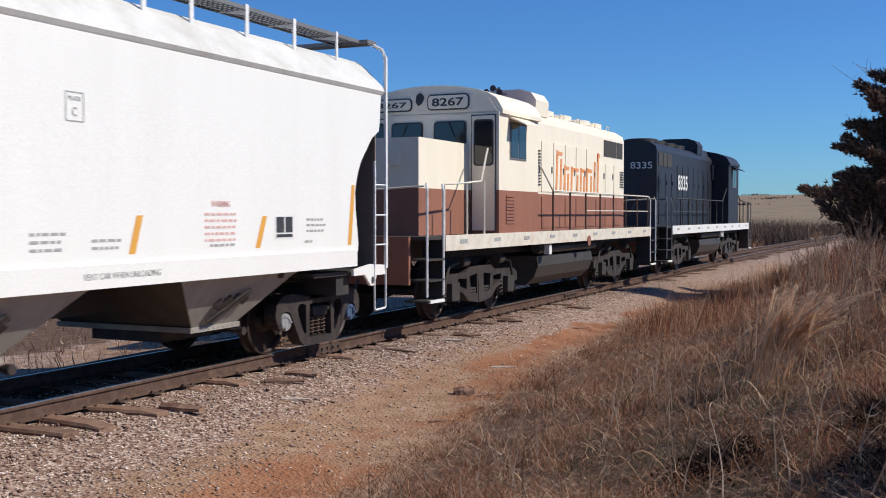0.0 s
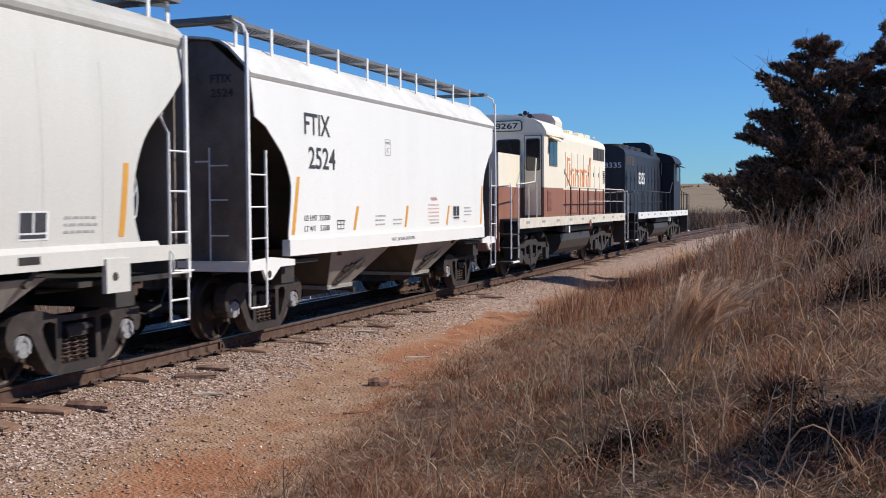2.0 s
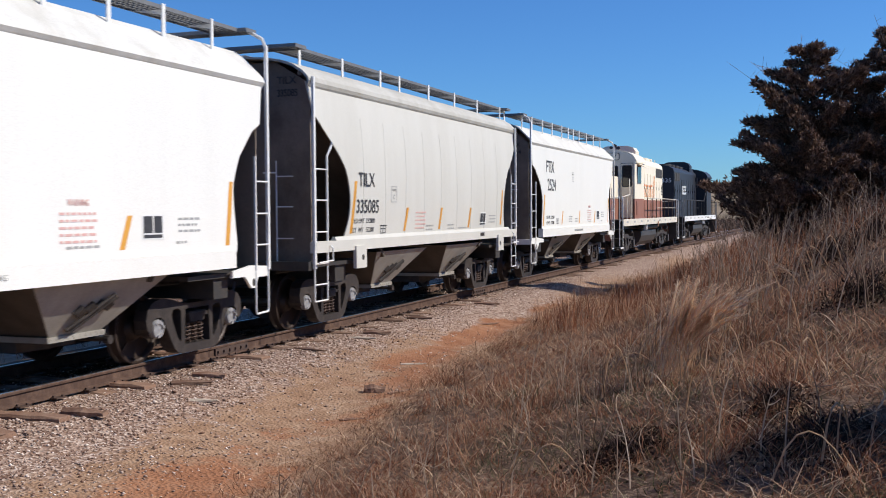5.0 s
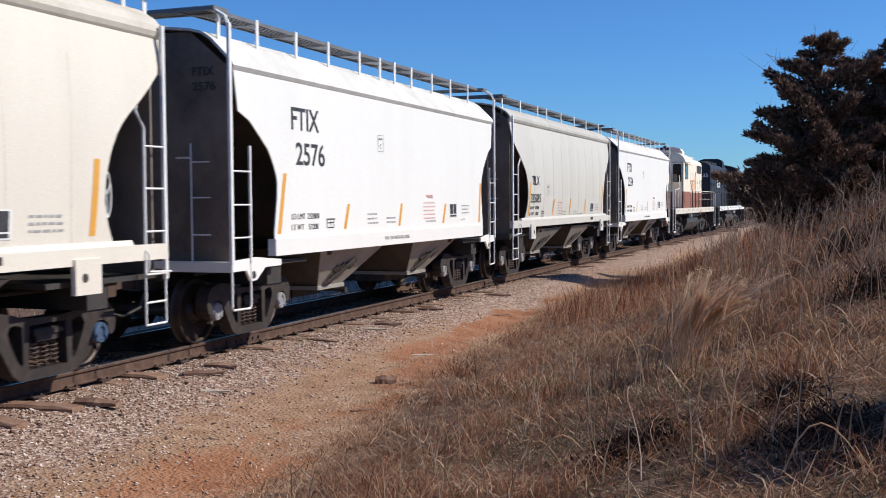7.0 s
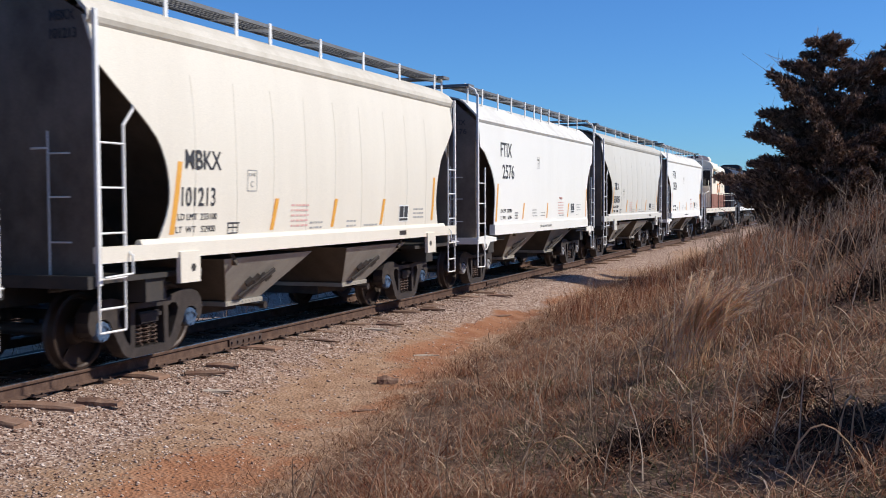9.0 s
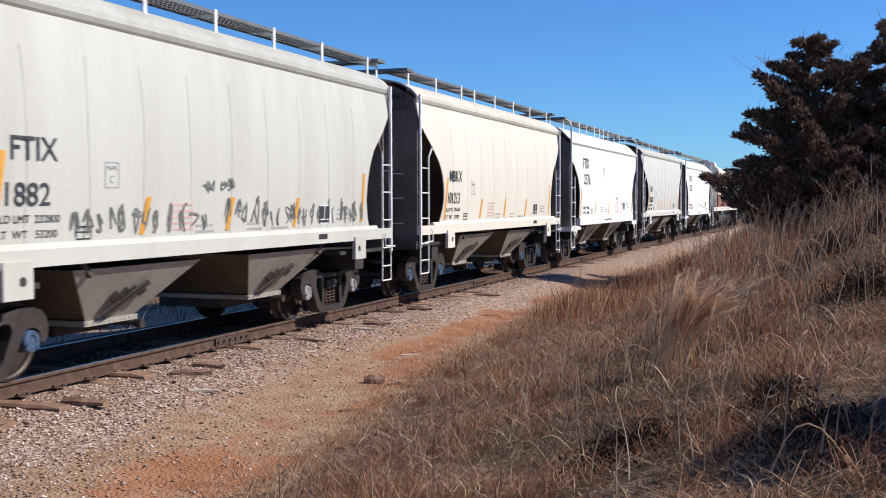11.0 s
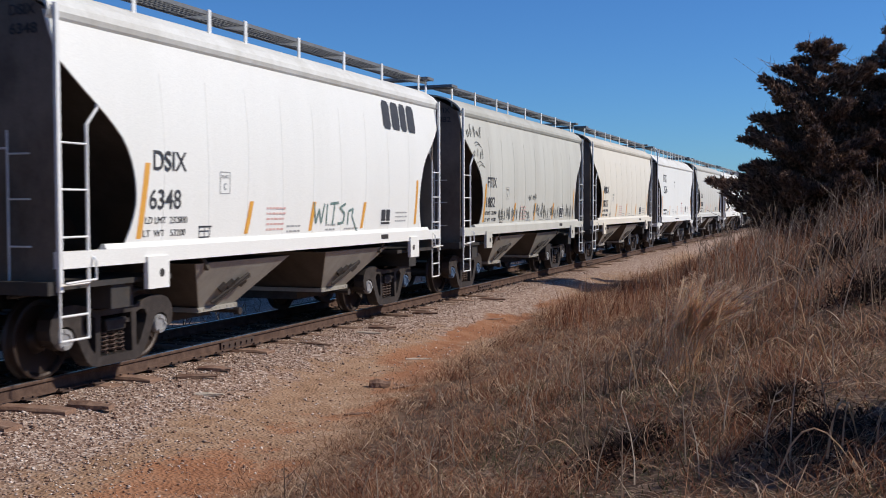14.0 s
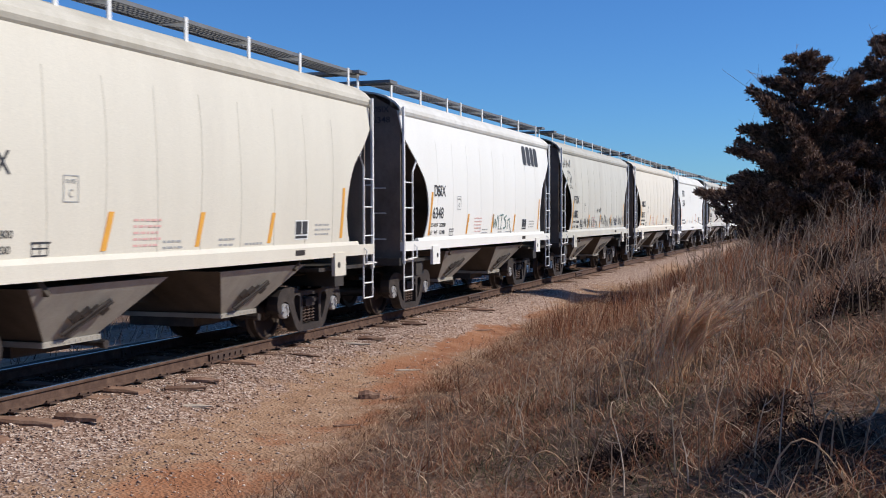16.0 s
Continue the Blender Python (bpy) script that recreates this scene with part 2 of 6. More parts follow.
def plate_with_holes(bm, outer, holes, x0, x1):
    """A flat casting: an outline in (y, z) pierced by openings, thrust along x."""
    loops = [[Vector((0.0, y, z)) for y, z in l] for l in [outer] + holes]
    flat = [p for l in loops for p in l]
    lo, hi = [bm.verts.new((x0, p.y, p.z)) for p in flat], [bm.verts.new((x1, p.y, p.z)) for p in flat]
    for t in tessellate_polygon(loops):
        bm.faces.new([lo[i] for i in t]), bm.faces.new([hi[i] for i in reversed(t)])
    k = 0
    for l in loops:
        n = len(l)
        for i in range(n):
            a, b = k + i, k + (i + 1) % n
            bm.faces.new((lo[a], lo[b], hi[b], hi[a]))
        k += n
    return bm


def sideframe_mesh():
    """Cast frame in one piece: two humps over the bearings, slanting legs to the spring seat, a bolster opening and two windows."""
    half = [(0.16, 0.735), (0.36, 0.745), (0.54, 0.80), (0.72, 0.835), (0.90, 0.83), (1.04, 0.785), (1.12, 0.70), (1.15, 0.58), (1.13, 0.47), (1.08, 0.42), (1.03, 0.44), (1.01, 0.56), (0.94, 0.60),
            (0.84, 0.60), (0.77, 0.56), (0.72, 0.47), (0.63, 0.31), (0.54, 0.17), (0.45, 0.10), (0.36, 0.08)]
    outer = [(-y, z) for y, z in reversed(half)] + half
    window = [(0.385, 0.655), (0.47, 0.685), (0.565, 0.675), (0.60, 0.61), (0.575, 0.52), (0.47, 0.31), (0.405, 0.235), (0.38, 0.27)]
    middle = [(-0.30, 0.19), (0.30, 0.19), (0.285, 0.665), (-0.285, 0.665)]
    return plate_with_holes(bmesh.new(), outer, [middle, window, [(-y, z) for y, z in window]], 0.93, 1.12)


def spring_mesh(y0):
    bm = bmesh.new()
    for dx in (1.04,):
        pts = [(dx + 0.05 * math.cos(a), y0 + 0.05 * math.sin(a), 0.21 + 0.25 * a / 31.4) for a in np.linspace(0, 31.4, 50)]
        tube(bm, pts, 0.013, 5)
    return bm


def truck(car, y, caps):
    """A two-axle truck."""
    r = 0.457
    if "sideframe" not in CACHE:
        CACHE["sideframe"] = part("sideframe", sideframe_mesh(), "cast", soft=0.02)
        bm = bmesh.new()
        prism(bm, [(-0.17, 0.48), (0.17, 0.48), (0.19, 0.62), (-0.19, 0.62)], "x", -1.12, 1.12)
        box(bm, -1.14, 1.14, -0.22, 0.22, 0.55, 0.60)
        CACHE["bolster"] = part("truck", bm, "cast", soft=0.01)
        for k, dy in enumerate((-0.15, 0.0, 0.15)):
            CACHE["spring%d" % k] = part("coil_spring", spring_mesh(dy), "rust")
        bm = bmesh.new()
        box(bm, -0.8, 0.8, -0.05, 0.05, 0.33, 0.42)
        for s in (-0.74, 0.74):
            prism(bm, [(-0.06, 0.2), (0.06, 0.2), (0.06, 0.6), (-0.06, 0.6)], "x", s - 0.05, s + 0.05)
        CACHE["brake"] = part("brake_beam", bm, "black_steel")
        bm = bmesh.new()
        lathe(bm, [(0, 0.90), (0.115, 0.90), (0.125, 0.95), (0.125, 1.03), (0.11, 1.06), (0, 1.06)], 18)
        CACHE["bearing"] = part("bearing", bm, "cast")
        for k in ("sideframe", "bolster", "spring0", "spring1", "spring2", "brake", "bearing"):
            ob, CACHE[k] = CACHE[k], CACHE[k].data
            bpy.data.objects.remove(ob)
    t = share("truck", CACHE["bolster"], pose(0, y, 0), car)
    for turn in (0, 180):
        m = pose(0, 0, 0, 0, 0, turn)
        share("sideframe", CACHE["sideframe"], m, t)
        for k in range(3):
            share("coil_spring", CACHE["spring%d" % k], m, t)
        for dy in (0.889, -0.889):
            share("bearing", CACHE["bearing"], pose(0, dy, r) @ m, t)
        share("brake_beam", CACHE["brake"], pose(0, 0.45 if turn else -0.45, 0), t)
    for k, dy in enumerate((0.889, -0.889)):
        wheelset(car, y + dy, r, caps[k])
    return t


def coupler(car, y, s):
    bm = bmesh.new()
    box(bm, -0.07, 0.07, min(y, y + s * 0.62), max(y, y + s * 0.62), 0.80, 0.92)
    prism(bm, [(-0.14, y + s * 0.54), (0.14, y + s * 0.54), (0.16, y + s * 0.73), (0.05, y + s * 0.78), (0.03, y + s * 0.66), (-0.06, y + s * 0.66), (-0.12, y + s * 0.78)], "z", 0.72, 1.0)
    part("coupler", bm, "rust", car, "rusty knuckle coupler", soft=0.012)
    bm = bmesh.new()
    tube(bm, [(0.25, y, 0.82), (0.30, y + s * 0.25, 0.55), (0.22, y + s * 0.5, 0.45), (0.05, y + s * 0.62, 0.50)], 0.022, 6)
    part("air_hose", bm, "black_steel", car, "black rubber air hose")


def side_profile(kind, z):
    """How far the side stands out at a height."""
    u = max(0.0, min(1.0, (z - 1.45) / 2.5))
    return 1.60 - 0.02 * u if kind == 1 else 1.585 + 0.06 * math.sin(math.pi * u) ** 1.0 - 0.07 * u ** 3


CUT = {1: [(1.40, 4.72), (1.48, 4.74), (1.8, 4.68), (2.0, 4.64), (2.26, 4.62), (2.42, 4.68), (2.68, 4.85), (3.07, 5.36), (3.10, 5.62), (3.12, 5.64), (3.60, 5.72), (3.80, 5.76)],
       2: [(1.46, 4.66), (1.56, 4.60), (1.75, 4.50), (1.95, 4.44), (2.15, 4.44), (2.4, 4.50), (2.67, 4.64), (2.9, 4.88), (3.06, 5.12), (3.26, 5.40), (3.47, 5.66), (3.72, 5.74), (3.97, 5.80)]}


def half_length(kind, z):
    c = CUT[kind]
    return float(np.interp(z, [a for a, _ in c], [b for _, b in c]))


def hopper_body(car, kind, mat):
    eave = 3.77 if kind == 1 else 3.97
    low = 1.40 if kind == 1 else 1.46
    # side sheets, with their thickness
    zs = [low + (eave - low) * k / 20 for k in range(21)]
    N = 26 if kind == 1 else 96
    for s, nm in ((1, "side_sheet"), (-1, "side_sheet")):
        bm = bmesh.new()
        layers = []
        for off in (0.0, -0.02):
            layers.append([[bm.verts.new((s * (side_profile(kind, z) + off), 0, z)) for j in range(N + 1)] for z in zs])
            for row, z in zip(layers[-1], zs):
                for j, v in enumerate(row):
                    v.co.y = half_length(kind, z) * (2 * j / N - 1)
                    if kind == 2:
                        v.co.x -= s * 0.011 * abs(math.cos(math.pi * v.co.y / 0.975)) ** 6 * math.sin(math.pi * (z - low) / (eave - low))
        for L in layers:
            for i in range(20):
                for j in range(N):
                    bm.faces.new((L[i][j], L[i][j + 1], L[i + 1][j + 1], L[i + 1][j]))
        a, b = layers
        for i in range(20):
            for j in (0, N):
                bm.faces.new((a[i][j], a[i + 1][j], b[i + 1][j], b[i][j]))
        for j in range(N):
            for i in (0, 20):
                bm.faces.new((a[i][j], a[i][j + 1], b[i][j + 1], b[i][j]))
        part(nm, bm, mat, car, smooth=True)
    # welded seams standing slightly proud of the side
    seams = [0.975 * k for k in range(-4, 5)] if kind == 2 else ()
    for y in seams:
        bm = bmesh.new()
        zz = [low + 0.05 + (eave - 0.5 - low) * k / 14 for k in range(15)]
        r = []
        for z in zz:
            x = side_profile(kind, z) - 0.011 * math.sin(math.pi * (z - low) / (eave - low))
            yc = y + 0.016 * math.sin(z * 2.6 + y * 3)
            r.append([bm.verts.new((x + dx, yc + dy, z)) for dx, dy in ((-0.004, -0.014), (0.004, -0.008), (0.004, 0.008), (-0.004, 0.014))])
        for p, q in zip(r, r[1:]):
            for k in range(3):
                bm.faces.new((p[k], p[k + 1], q[k + 1], q[k]))
        part("weld_seam", bm, mat + "_seam", car, smooth=True)
    # roof: rolled eave and a shallow curve
    sp = side_profile(kind, eave)
    if kind == 1:
        ring = [(sp + 0.012, eave - 0.045), (sp + 0.04, eave), (sp + 0.005, eave + 0.075), (1.28, 4.15), (1.14, 4.24), (0.95, 4.29), (0.5, 4.34), (0.0, 4.36)]
    else:
        ring = [(sp + 0.035, eave - 0.055), (sp + 0.055, eave), (sp + 0.04, eave + 0.07), (1.46, 4.14), (1.28, 4.25), (1.08, 4.32), (0.8, 4.37), (0.4, 4.40), (0.0, 4.41)]
    top = ring[-1][1]
    half = 5.80
    bm = bmesh.new()
    prof = ring + [(-x, z) for x, z in ring[-2::-1]]
    under = [(x * 0.985, z - 0.03) for x, z in prof[::-1]]
    prism(bm, prof + under, "y", -half, half)
    part("roof", bm, mat + "_roof", car)
    # hatch trough down the middle of the roof
    for k in range(6):
        bm = bmesh.new()
        y = -4.6 + k * 1.84
        prism(bm, [(-0.36, top - 0.05), (0.36, top - 0.05), (0.34, top + 0.04), (0.22, top + 0.08), (-0.22, top + 0.08), (-0.34, top + 0.04)], "y", y - 0.78, y + 0.78)
        part("hatch_cover", bm, mat + "_roof", car, soft=0.02)
    # running boards of grating
    wz = 4.54
    for s in (1, -1):
        bm = bmesh.new()
        x0, x1 = sorted((s * 0.82, s * 1.28))
        box(bm, x0, x0 + 0.03, -5.9, 5.9, wz - 0.05, wz)
        box(bm, x1 - 0.03, x1, -5.9, 5.9, wz - 0.05, wz)
        for k in range(5):
            x = x0 + 0.06 + k * 0.08
            box(bm, x, x + 0.014, -5.9, 5.9, wz - 0.03, wz)
        for k in range(117):
            y = -5.85 + k * 0.1
            box(bm, x0 + 0.03, x1 - 0.03, y, y + 0.022, wz - 0.028, wz - 0.002)
        part("running_board", bm, "galv", car, "galvanised open grating walkway")
    for e in (1, -1):
        bm = bmesh.new()
        y0, y1 = sorted((e * 5.58, e * 5.94))
        hoop(bm, -1.42, 1.42, y0, y1, wz - 0.055, wz, 0.03)
        frame_ = part("end_platform", bm, "galv", car, "galvanised grating across the car's end")
        for k in range(7):
            y = y0 + 0.06 + 0.04 * k
            bm = bmesh.new()
            box(bm, -1.39, 1.39, y - 0.009, y + 0.009, wz - 0.04, wz - 0.008)
            part("slat", bm, "galv", frame_)
    posts = (-5.62, -4.60, -3.43, -2.33, -1.13, -0.26, 0.42, 1.25, 2.36, 3.48, 4.66) if kind == 1 else (-5.55, -3.98, -2.34, -1.41, 0.19, 1.81, 3.42, 5.4, 5.85)
    for y in posts:
        for s in (1, -1):
            bm = bmesh.new()
            box(bm, *sorted((s * 1.27, s * 1.29)), y - 0.035, y + 0.035, 4.10, wz + 0.02)
            prism(bm, [(s * 0.84, wz - 0.05), (s * 1.28, wz - 0.05), (s * 1.28, wz - 0.12), (s * 1.12, wz - 0.09)], "y", y - 0.01, y + 0.01)
            part("board_bracket", bm, "rail_white", car)
    return eave, low, top


def hopper(kind, centre, mat, mark, number, label, caps):
    car = new("covered_hopper_car")
    tagged(car, label, "railway wagon", "covered hopper cars of the train")
    CARS.append((car, centre))
    eave, low, top = hopper_body(car, kind, mat)
    # end walls
    for e in (1, -1):
        bm = bmesh.new()
        y = e * (5.70 if kind == 1 else 5.62)
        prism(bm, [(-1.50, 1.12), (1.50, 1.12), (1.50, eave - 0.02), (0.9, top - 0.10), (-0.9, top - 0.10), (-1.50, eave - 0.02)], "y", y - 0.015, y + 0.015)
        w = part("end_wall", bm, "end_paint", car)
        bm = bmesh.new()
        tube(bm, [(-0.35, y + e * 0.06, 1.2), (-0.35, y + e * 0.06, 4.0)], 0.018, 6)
        part("end_pipe", bm, "shaded_grime", car)
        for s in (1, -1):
            part("end_stiffener", box(bmesh.new(), *sorted((s * 0.55, s * 0.60)), *sorted((y, y - e * 0.25)), 1.15, 3.2), "shaded_grime", car)
        # slope sheet inside the end, its colour darkened for the recess's shade
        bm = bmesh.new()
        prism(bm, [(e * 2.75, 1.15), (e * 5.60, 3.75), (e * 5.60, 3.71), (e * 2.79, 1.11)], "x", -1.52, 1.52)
        part("slope_sheet", bm, "shaded_grime", car)
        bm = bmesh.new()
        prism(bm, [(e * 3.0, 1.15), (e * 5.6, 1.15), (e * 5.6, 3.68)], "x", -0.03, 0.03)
        part("end_web", bm, "shaded_grime", car)
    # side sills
    for s in (1, -1):
        bm = bmesh.new()
        if kind == 1:
            box(bm, *sorted((s * 1.50, s * 1.63)), -4.75, 4.62, 1.19, 1.43)
        else:
            box(bm, *sorted((s * 1.52, s * 1.63)), -5.72, 5.74, 1.29, 1.47)
            prism(bm, [(s * 1.63, 1.47), (s * 1.52, 1.47), (s * 1.56, 1.53), (s * 1.60, 1.53)], "y", -5.0, 5.0)
        part("side_sill", bm, mat, car, soft=0.012)
        for e in (1, -1):
            bm = bmesh.new()
            if kind == 1:
                prism(bm, [(e * 5.90, 1.03), (e * 5.90, 1.17), (e * 5.25, 1.20), (e * 4.55, 1.14), (e * 4.55, 1.05), (e * 5.0, 1.05), (e * 5.25, 0.88), (e * 5.40, 0.88), (e * 5.5, 1.03)], "x", *sorted((s * 1.56, s * 1.60)))
                part("jacking_plate", bm, mat, car, soft=0.008)
                bm = bmesh.new()
                tube(bm, [(s * 1.604, e * 5.32, 0.96), (s * 1.60, e * 5.32, 0.96)], 0.055, 14)
                part("lifting_hole", bm, "black_steel", car)
            else:
                box(bm, *sorted((s * 1.60, s * 1.66)), *sorted((e * 4.29, e * 3.87)), 0.98, 1.36)
                part("jacking_plate", bm, mat, car, soft=0.008)
                bm = bmesh.new()
                tube(bm, [(s * 1.664, e * 4.02, 1.16), (s * 1.66, e * 4.02, 1.16)], 0.05, 14)
                part("lifting_hole", bm, "black_steel", car)
    # end sills and centre sill
    bm = bmesh.new()
    box(bm, -0.17, 0.17, -5.95, 5.95, 0.76, 1.10)
    part("centre_sill", bm, "black_steel", car)
    for e in (1, -1):
        bm = bmesh.new()
        box(bm, -1.56, 1.56, *sorted((e * 5.72, e * 5.86)), 1.02, 1.16)
        part("end_sill", bm, mat if kind == 1 else "black_steel", car, soft=0.01)
        bm = bmesh.new()
        box(bm, -1.45, 1.45, *sorted((e * 4.30, e * 4.70)), 0.78, 1.12)
        part("body_bolster", bm, "black_steel", car, soft=0.01)
        bm = bmesh.new()
        prism(bm, [(e * 3.6, 1.06), (e * 5.8, 1.06), (e * 5.8, 1.12), (e * 3.6, 1.12)], "x", -1.5, 1.5)
        part("shear_plate", bm, "black_steel", car)
        coupler(car, e * 5.86, e)
        # brake rigging below the end
        bm = bmesh.new()
        tube(bm, [(0.9, e * 3.6, 1.0), (0.9, e * 5.7, 0.98)], 0.025, 6)
        tube(bm, [(-0.8, e * 3.2, 0.9), (0.6, e * 5.2, 0.92)], 0.02, 6)
        lathe(bm, [(0, 0), (0.13, 0), (0.13, 0.3), (0, 0.34)], 14, pose(0.45, e * 5.1, 1.35, 0, 0, 20))
        part("brake_rigging", bm, "black_steel", car)
    # hopper bays with their outlet gates
    bays = ((-1.88, 1.98) if kind == 1 else (-1.85, 1.85))
    for yb in bays:
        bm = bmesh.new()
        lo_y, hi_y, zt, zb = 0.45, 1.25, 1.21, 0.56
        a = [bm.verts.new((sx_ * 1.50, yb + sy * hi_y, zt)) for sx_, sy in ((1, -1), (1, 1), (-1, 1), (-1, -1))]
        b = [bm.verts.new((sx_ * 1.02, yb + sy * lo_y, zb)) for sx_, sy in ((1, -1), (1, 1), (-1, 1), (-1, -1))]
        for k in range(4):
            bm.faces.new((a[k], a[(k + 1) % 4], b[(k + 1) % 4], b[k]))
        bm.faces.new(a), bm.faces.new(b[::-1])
        bay = part("hopper_bay", bm, "shaded_grime", car)
        # side panels give the outer faces their lighter paint; the slopes keep painted shade
        for g in (1, -1):
            bm = bmesh.new()
            outer_ = [bm.verts.new((g * (x + dx), yb + y, z)) for dx in (0.004, 0.014) for x, y, z in ((1.50, -1.24, zt), (1.50, 1.24, zt), (1.02, 0.45, zb), (1.02, -0.45, zb))]
            for f in ((0, 1, 2, 3), (4, 5, 6, 7), (0, 1, 5, 4), (1, 2, 6, 5), (2, 3, 7, 6), (3, 0, 4, 7)):
                bm.faces.new([outer_[k] for k in f])
            part("bay_panel", bm, "bay", bay)
        bm = bmesh.new()
        box(bm, -1.06, 1.06, yb - 0.50, yb + 0.50, 0.50, 0.565)
        for k in range(10):
            y = yb - 0.45 + k * 0.1
            box(bm, 1.055, 1.066, y - 0.02, y + 0.02, 0.52, 0.55)
        part("outlet_flange", bm, "bay", car, soft=0.006)
        bm = bmesh.new()
        box(bm, -0.55, 0.55, yb - 0.42, yb + 0.60, 0.36, 0.50)
        tube(bm, [(-0.6, yb + 0.66, 0.42), (0.95, yb + 0.66, 0.42)], 0.03, 8)
        tube(bm, [(0.93, yb + 0.66, 0.42), (1.02, yb + 0.66, 0.42)], 0.055, 10)
        part("outlet_gate", bm, "cast", car, soft=0.01)
        # vibrator bracket on the outer slope
        m = Matrix.Translation((1.27, yb, 0.87)) @ pose(0, 0, 0, 0, 36, 0)
        bm = bmesh.new()
        for k, (yy, zz) in enumerate(((-0.16, -0.15), (-0.05, -0.02), (0.07, 0.08), (0.18, 0.16))):
            box(bm, -0.005, 0.05, yy - 0.06, yy + 0.05, zz - 0.06, zz + 0.06, m @ pose(0, 0, 0, -35))
        tube(bm, [m @ Vector((0.04, -0.3, -0.27)), m @ Vector((0.05, 0.22, 0.2))], 0.022, 6)
        tube(bm, [m @ Vector((0.04, -0.22, -0.3)), m @ Vector((0.05, 0.28, 0.16))], 0.018, 6)
        part("vibrator_bracket", bm, "cast", car, "rusty cast bracket")
    # ladders and grab irons
    for e in (1, -1):
        yo = e * 5.88 if kind == 1 else e * 5.73
        yi = e * 5.40 if kind == 1 else e * 5.28
        lw = "rail_white"
        bm = bmesh.new()
        if kind == 1:
            box(bm, 1.585, 1.625, yo - 0.03, yo + 0.03, 1.12, 4.30)
            rungs = (1.48, 1.92, 2.37)
        else:
            box(bm, 1.585, 1.625, yo - 0.028, yo + 0.028, 1.05, 4.04)
            rungs = (1.12, 1.62, 2.12, 2.61)
        side = part("ladder", bm, lw, car, "white side ladder", soft=0.006)
        if kind == 1:
            part("curved_rail", tube(bmesh.new(), [(1.60, yo, 4.28), (1.55, yo, 4.40), (1.30, yo - e * 0.02, 4.54)], 0.028, 6), lw, side)
            part("inner_stile", box(bmesh.new(), 1.59, 1.62, yi - 0.017, yi + 0.017, 1.12, 2.72), lw, side)
        else:
            part("inner_stile", tube(bmesh.new(), [(1.605, yi, 1.12), (1.605, yi, 2.82), (1.605, yi + (-e) * 0.17, 3.0), (1.62, yi + (-e) * 0.17, 3.06)], 0.02, 6), lw, side)
        for z in rungs:
            part("rung", tube(bmesh.new(), [(1.61, yo, z), (1.61, yi, z)], 0.013, 6), lw, side)
        bm = bmesh.new()
        if kind == 1:
            tube(bm, [(1.60, yo, 1.1), (1.60, yo, 0.55), (1.60, yo - e * 0.03, 0.52), (1.60, yi + e * 0.03, 0.51), (1.60, yi, 0.55), (1.60, yi, 1.1)], 0.016, 6)
        else:
            for z in (0.53, 0.79):
                tube(bm, [(1.60, yo, z), (1.60, yi, z)], 0.014, 6)
            for y in (yo, yi):
                tube(bm, [(1.60, y, 0.53), (1.60, y, 1.35)], 0.014, 6)
            tube(bm, [(1.61, yi - e * 0.04, 1.42), (1.68, yi - e * 0.04, 1.36), (1.68, yi - e * 0.04, 1.16), (1.68, yo, 1.14)], 0.014, 6)
        part("sill_step", bm, lw, car, "white sill step")
        # grab irons of the end wall
        bm = bmesh.new()
        ye = e * (5.79 if kind == 1 else 5.71)
        part("end_ladder_stile", tube(bmesh.new(), [(0.93, ye, 1.05), (0.93, ye, 2.75)], 0.012, 5), "rail_white", car)
        for z in (1.10, 1.52, 2.02, 2.50):
            part("end_rung", tube(bmesh.new(), [(0.93, ye, z), (1.22, ye, z)], 0.011, 5), "rail_white", car)
        tube(bm, [(0.70, ye, 2.56), (0.93, ye, 2.56)], 0.014, 5)
        part("grab_iron", bm, "rail_white", car)
    if kind == 2:
        bm = bmesh.new()
        tube(bm, [(1.45, 4.55, 1.5), (1.45, 4.62, 2.45)], 0.02, 6)
        tube(bm, [(1.35, 4.72, 1.5), (1.35, 4.72, 2.6)], 0.016, 6)
        part("inner_post", bm, "rail_white", car)
        bm = bmesh.new()
        tube(bm, [(1.30 , 4.95 + 0.24 * math.cos(a) * 0.35, 2.05 + 0.26 * math.sin(a)) for a in np.linspace(0, 6.283, 25)], 0.012, 5)
        for a in (0.5, 2.6, 4.7):
            tube(bm, [(1.30, 4.95, 2.05), (1.30, 4.95 + 0.24 * math.cos(a) * 0.35, 2.05 + 0.26 * math.sin(a))], 0.01, 5)
        part("hand_brake_wheel", bm, "rail_white", car, "white spoked hand brake wheel")
    # trucks
    for k, y in enumerate((4.33, -4.60) if kind == 1 else (4.06, -4.18)):
        truck(car, y, caps[2 * k:2 * k + 2])
    # orange reflectors
    tops = [(-4.40, 2.37, -4.60, 1.50), (-2.28, 1.92, -2.44, 1.52), (-0.04, 1.92, -0.17, 1.52), (2.26, 1.91, 2.10, 1.52), (4.55, 2.35, 4.42, 1.50)] if kind == 1 else \
        [(-4.24, 2.45, -4.38, 1.57), (-1.86, 2.01, -1.99, 1.57), (0.02, 2.01, -0.10, 1.57), (1.90, 2.01, 1.78, 1.57), (4.28, 2.43, 4.22, 1.60)]
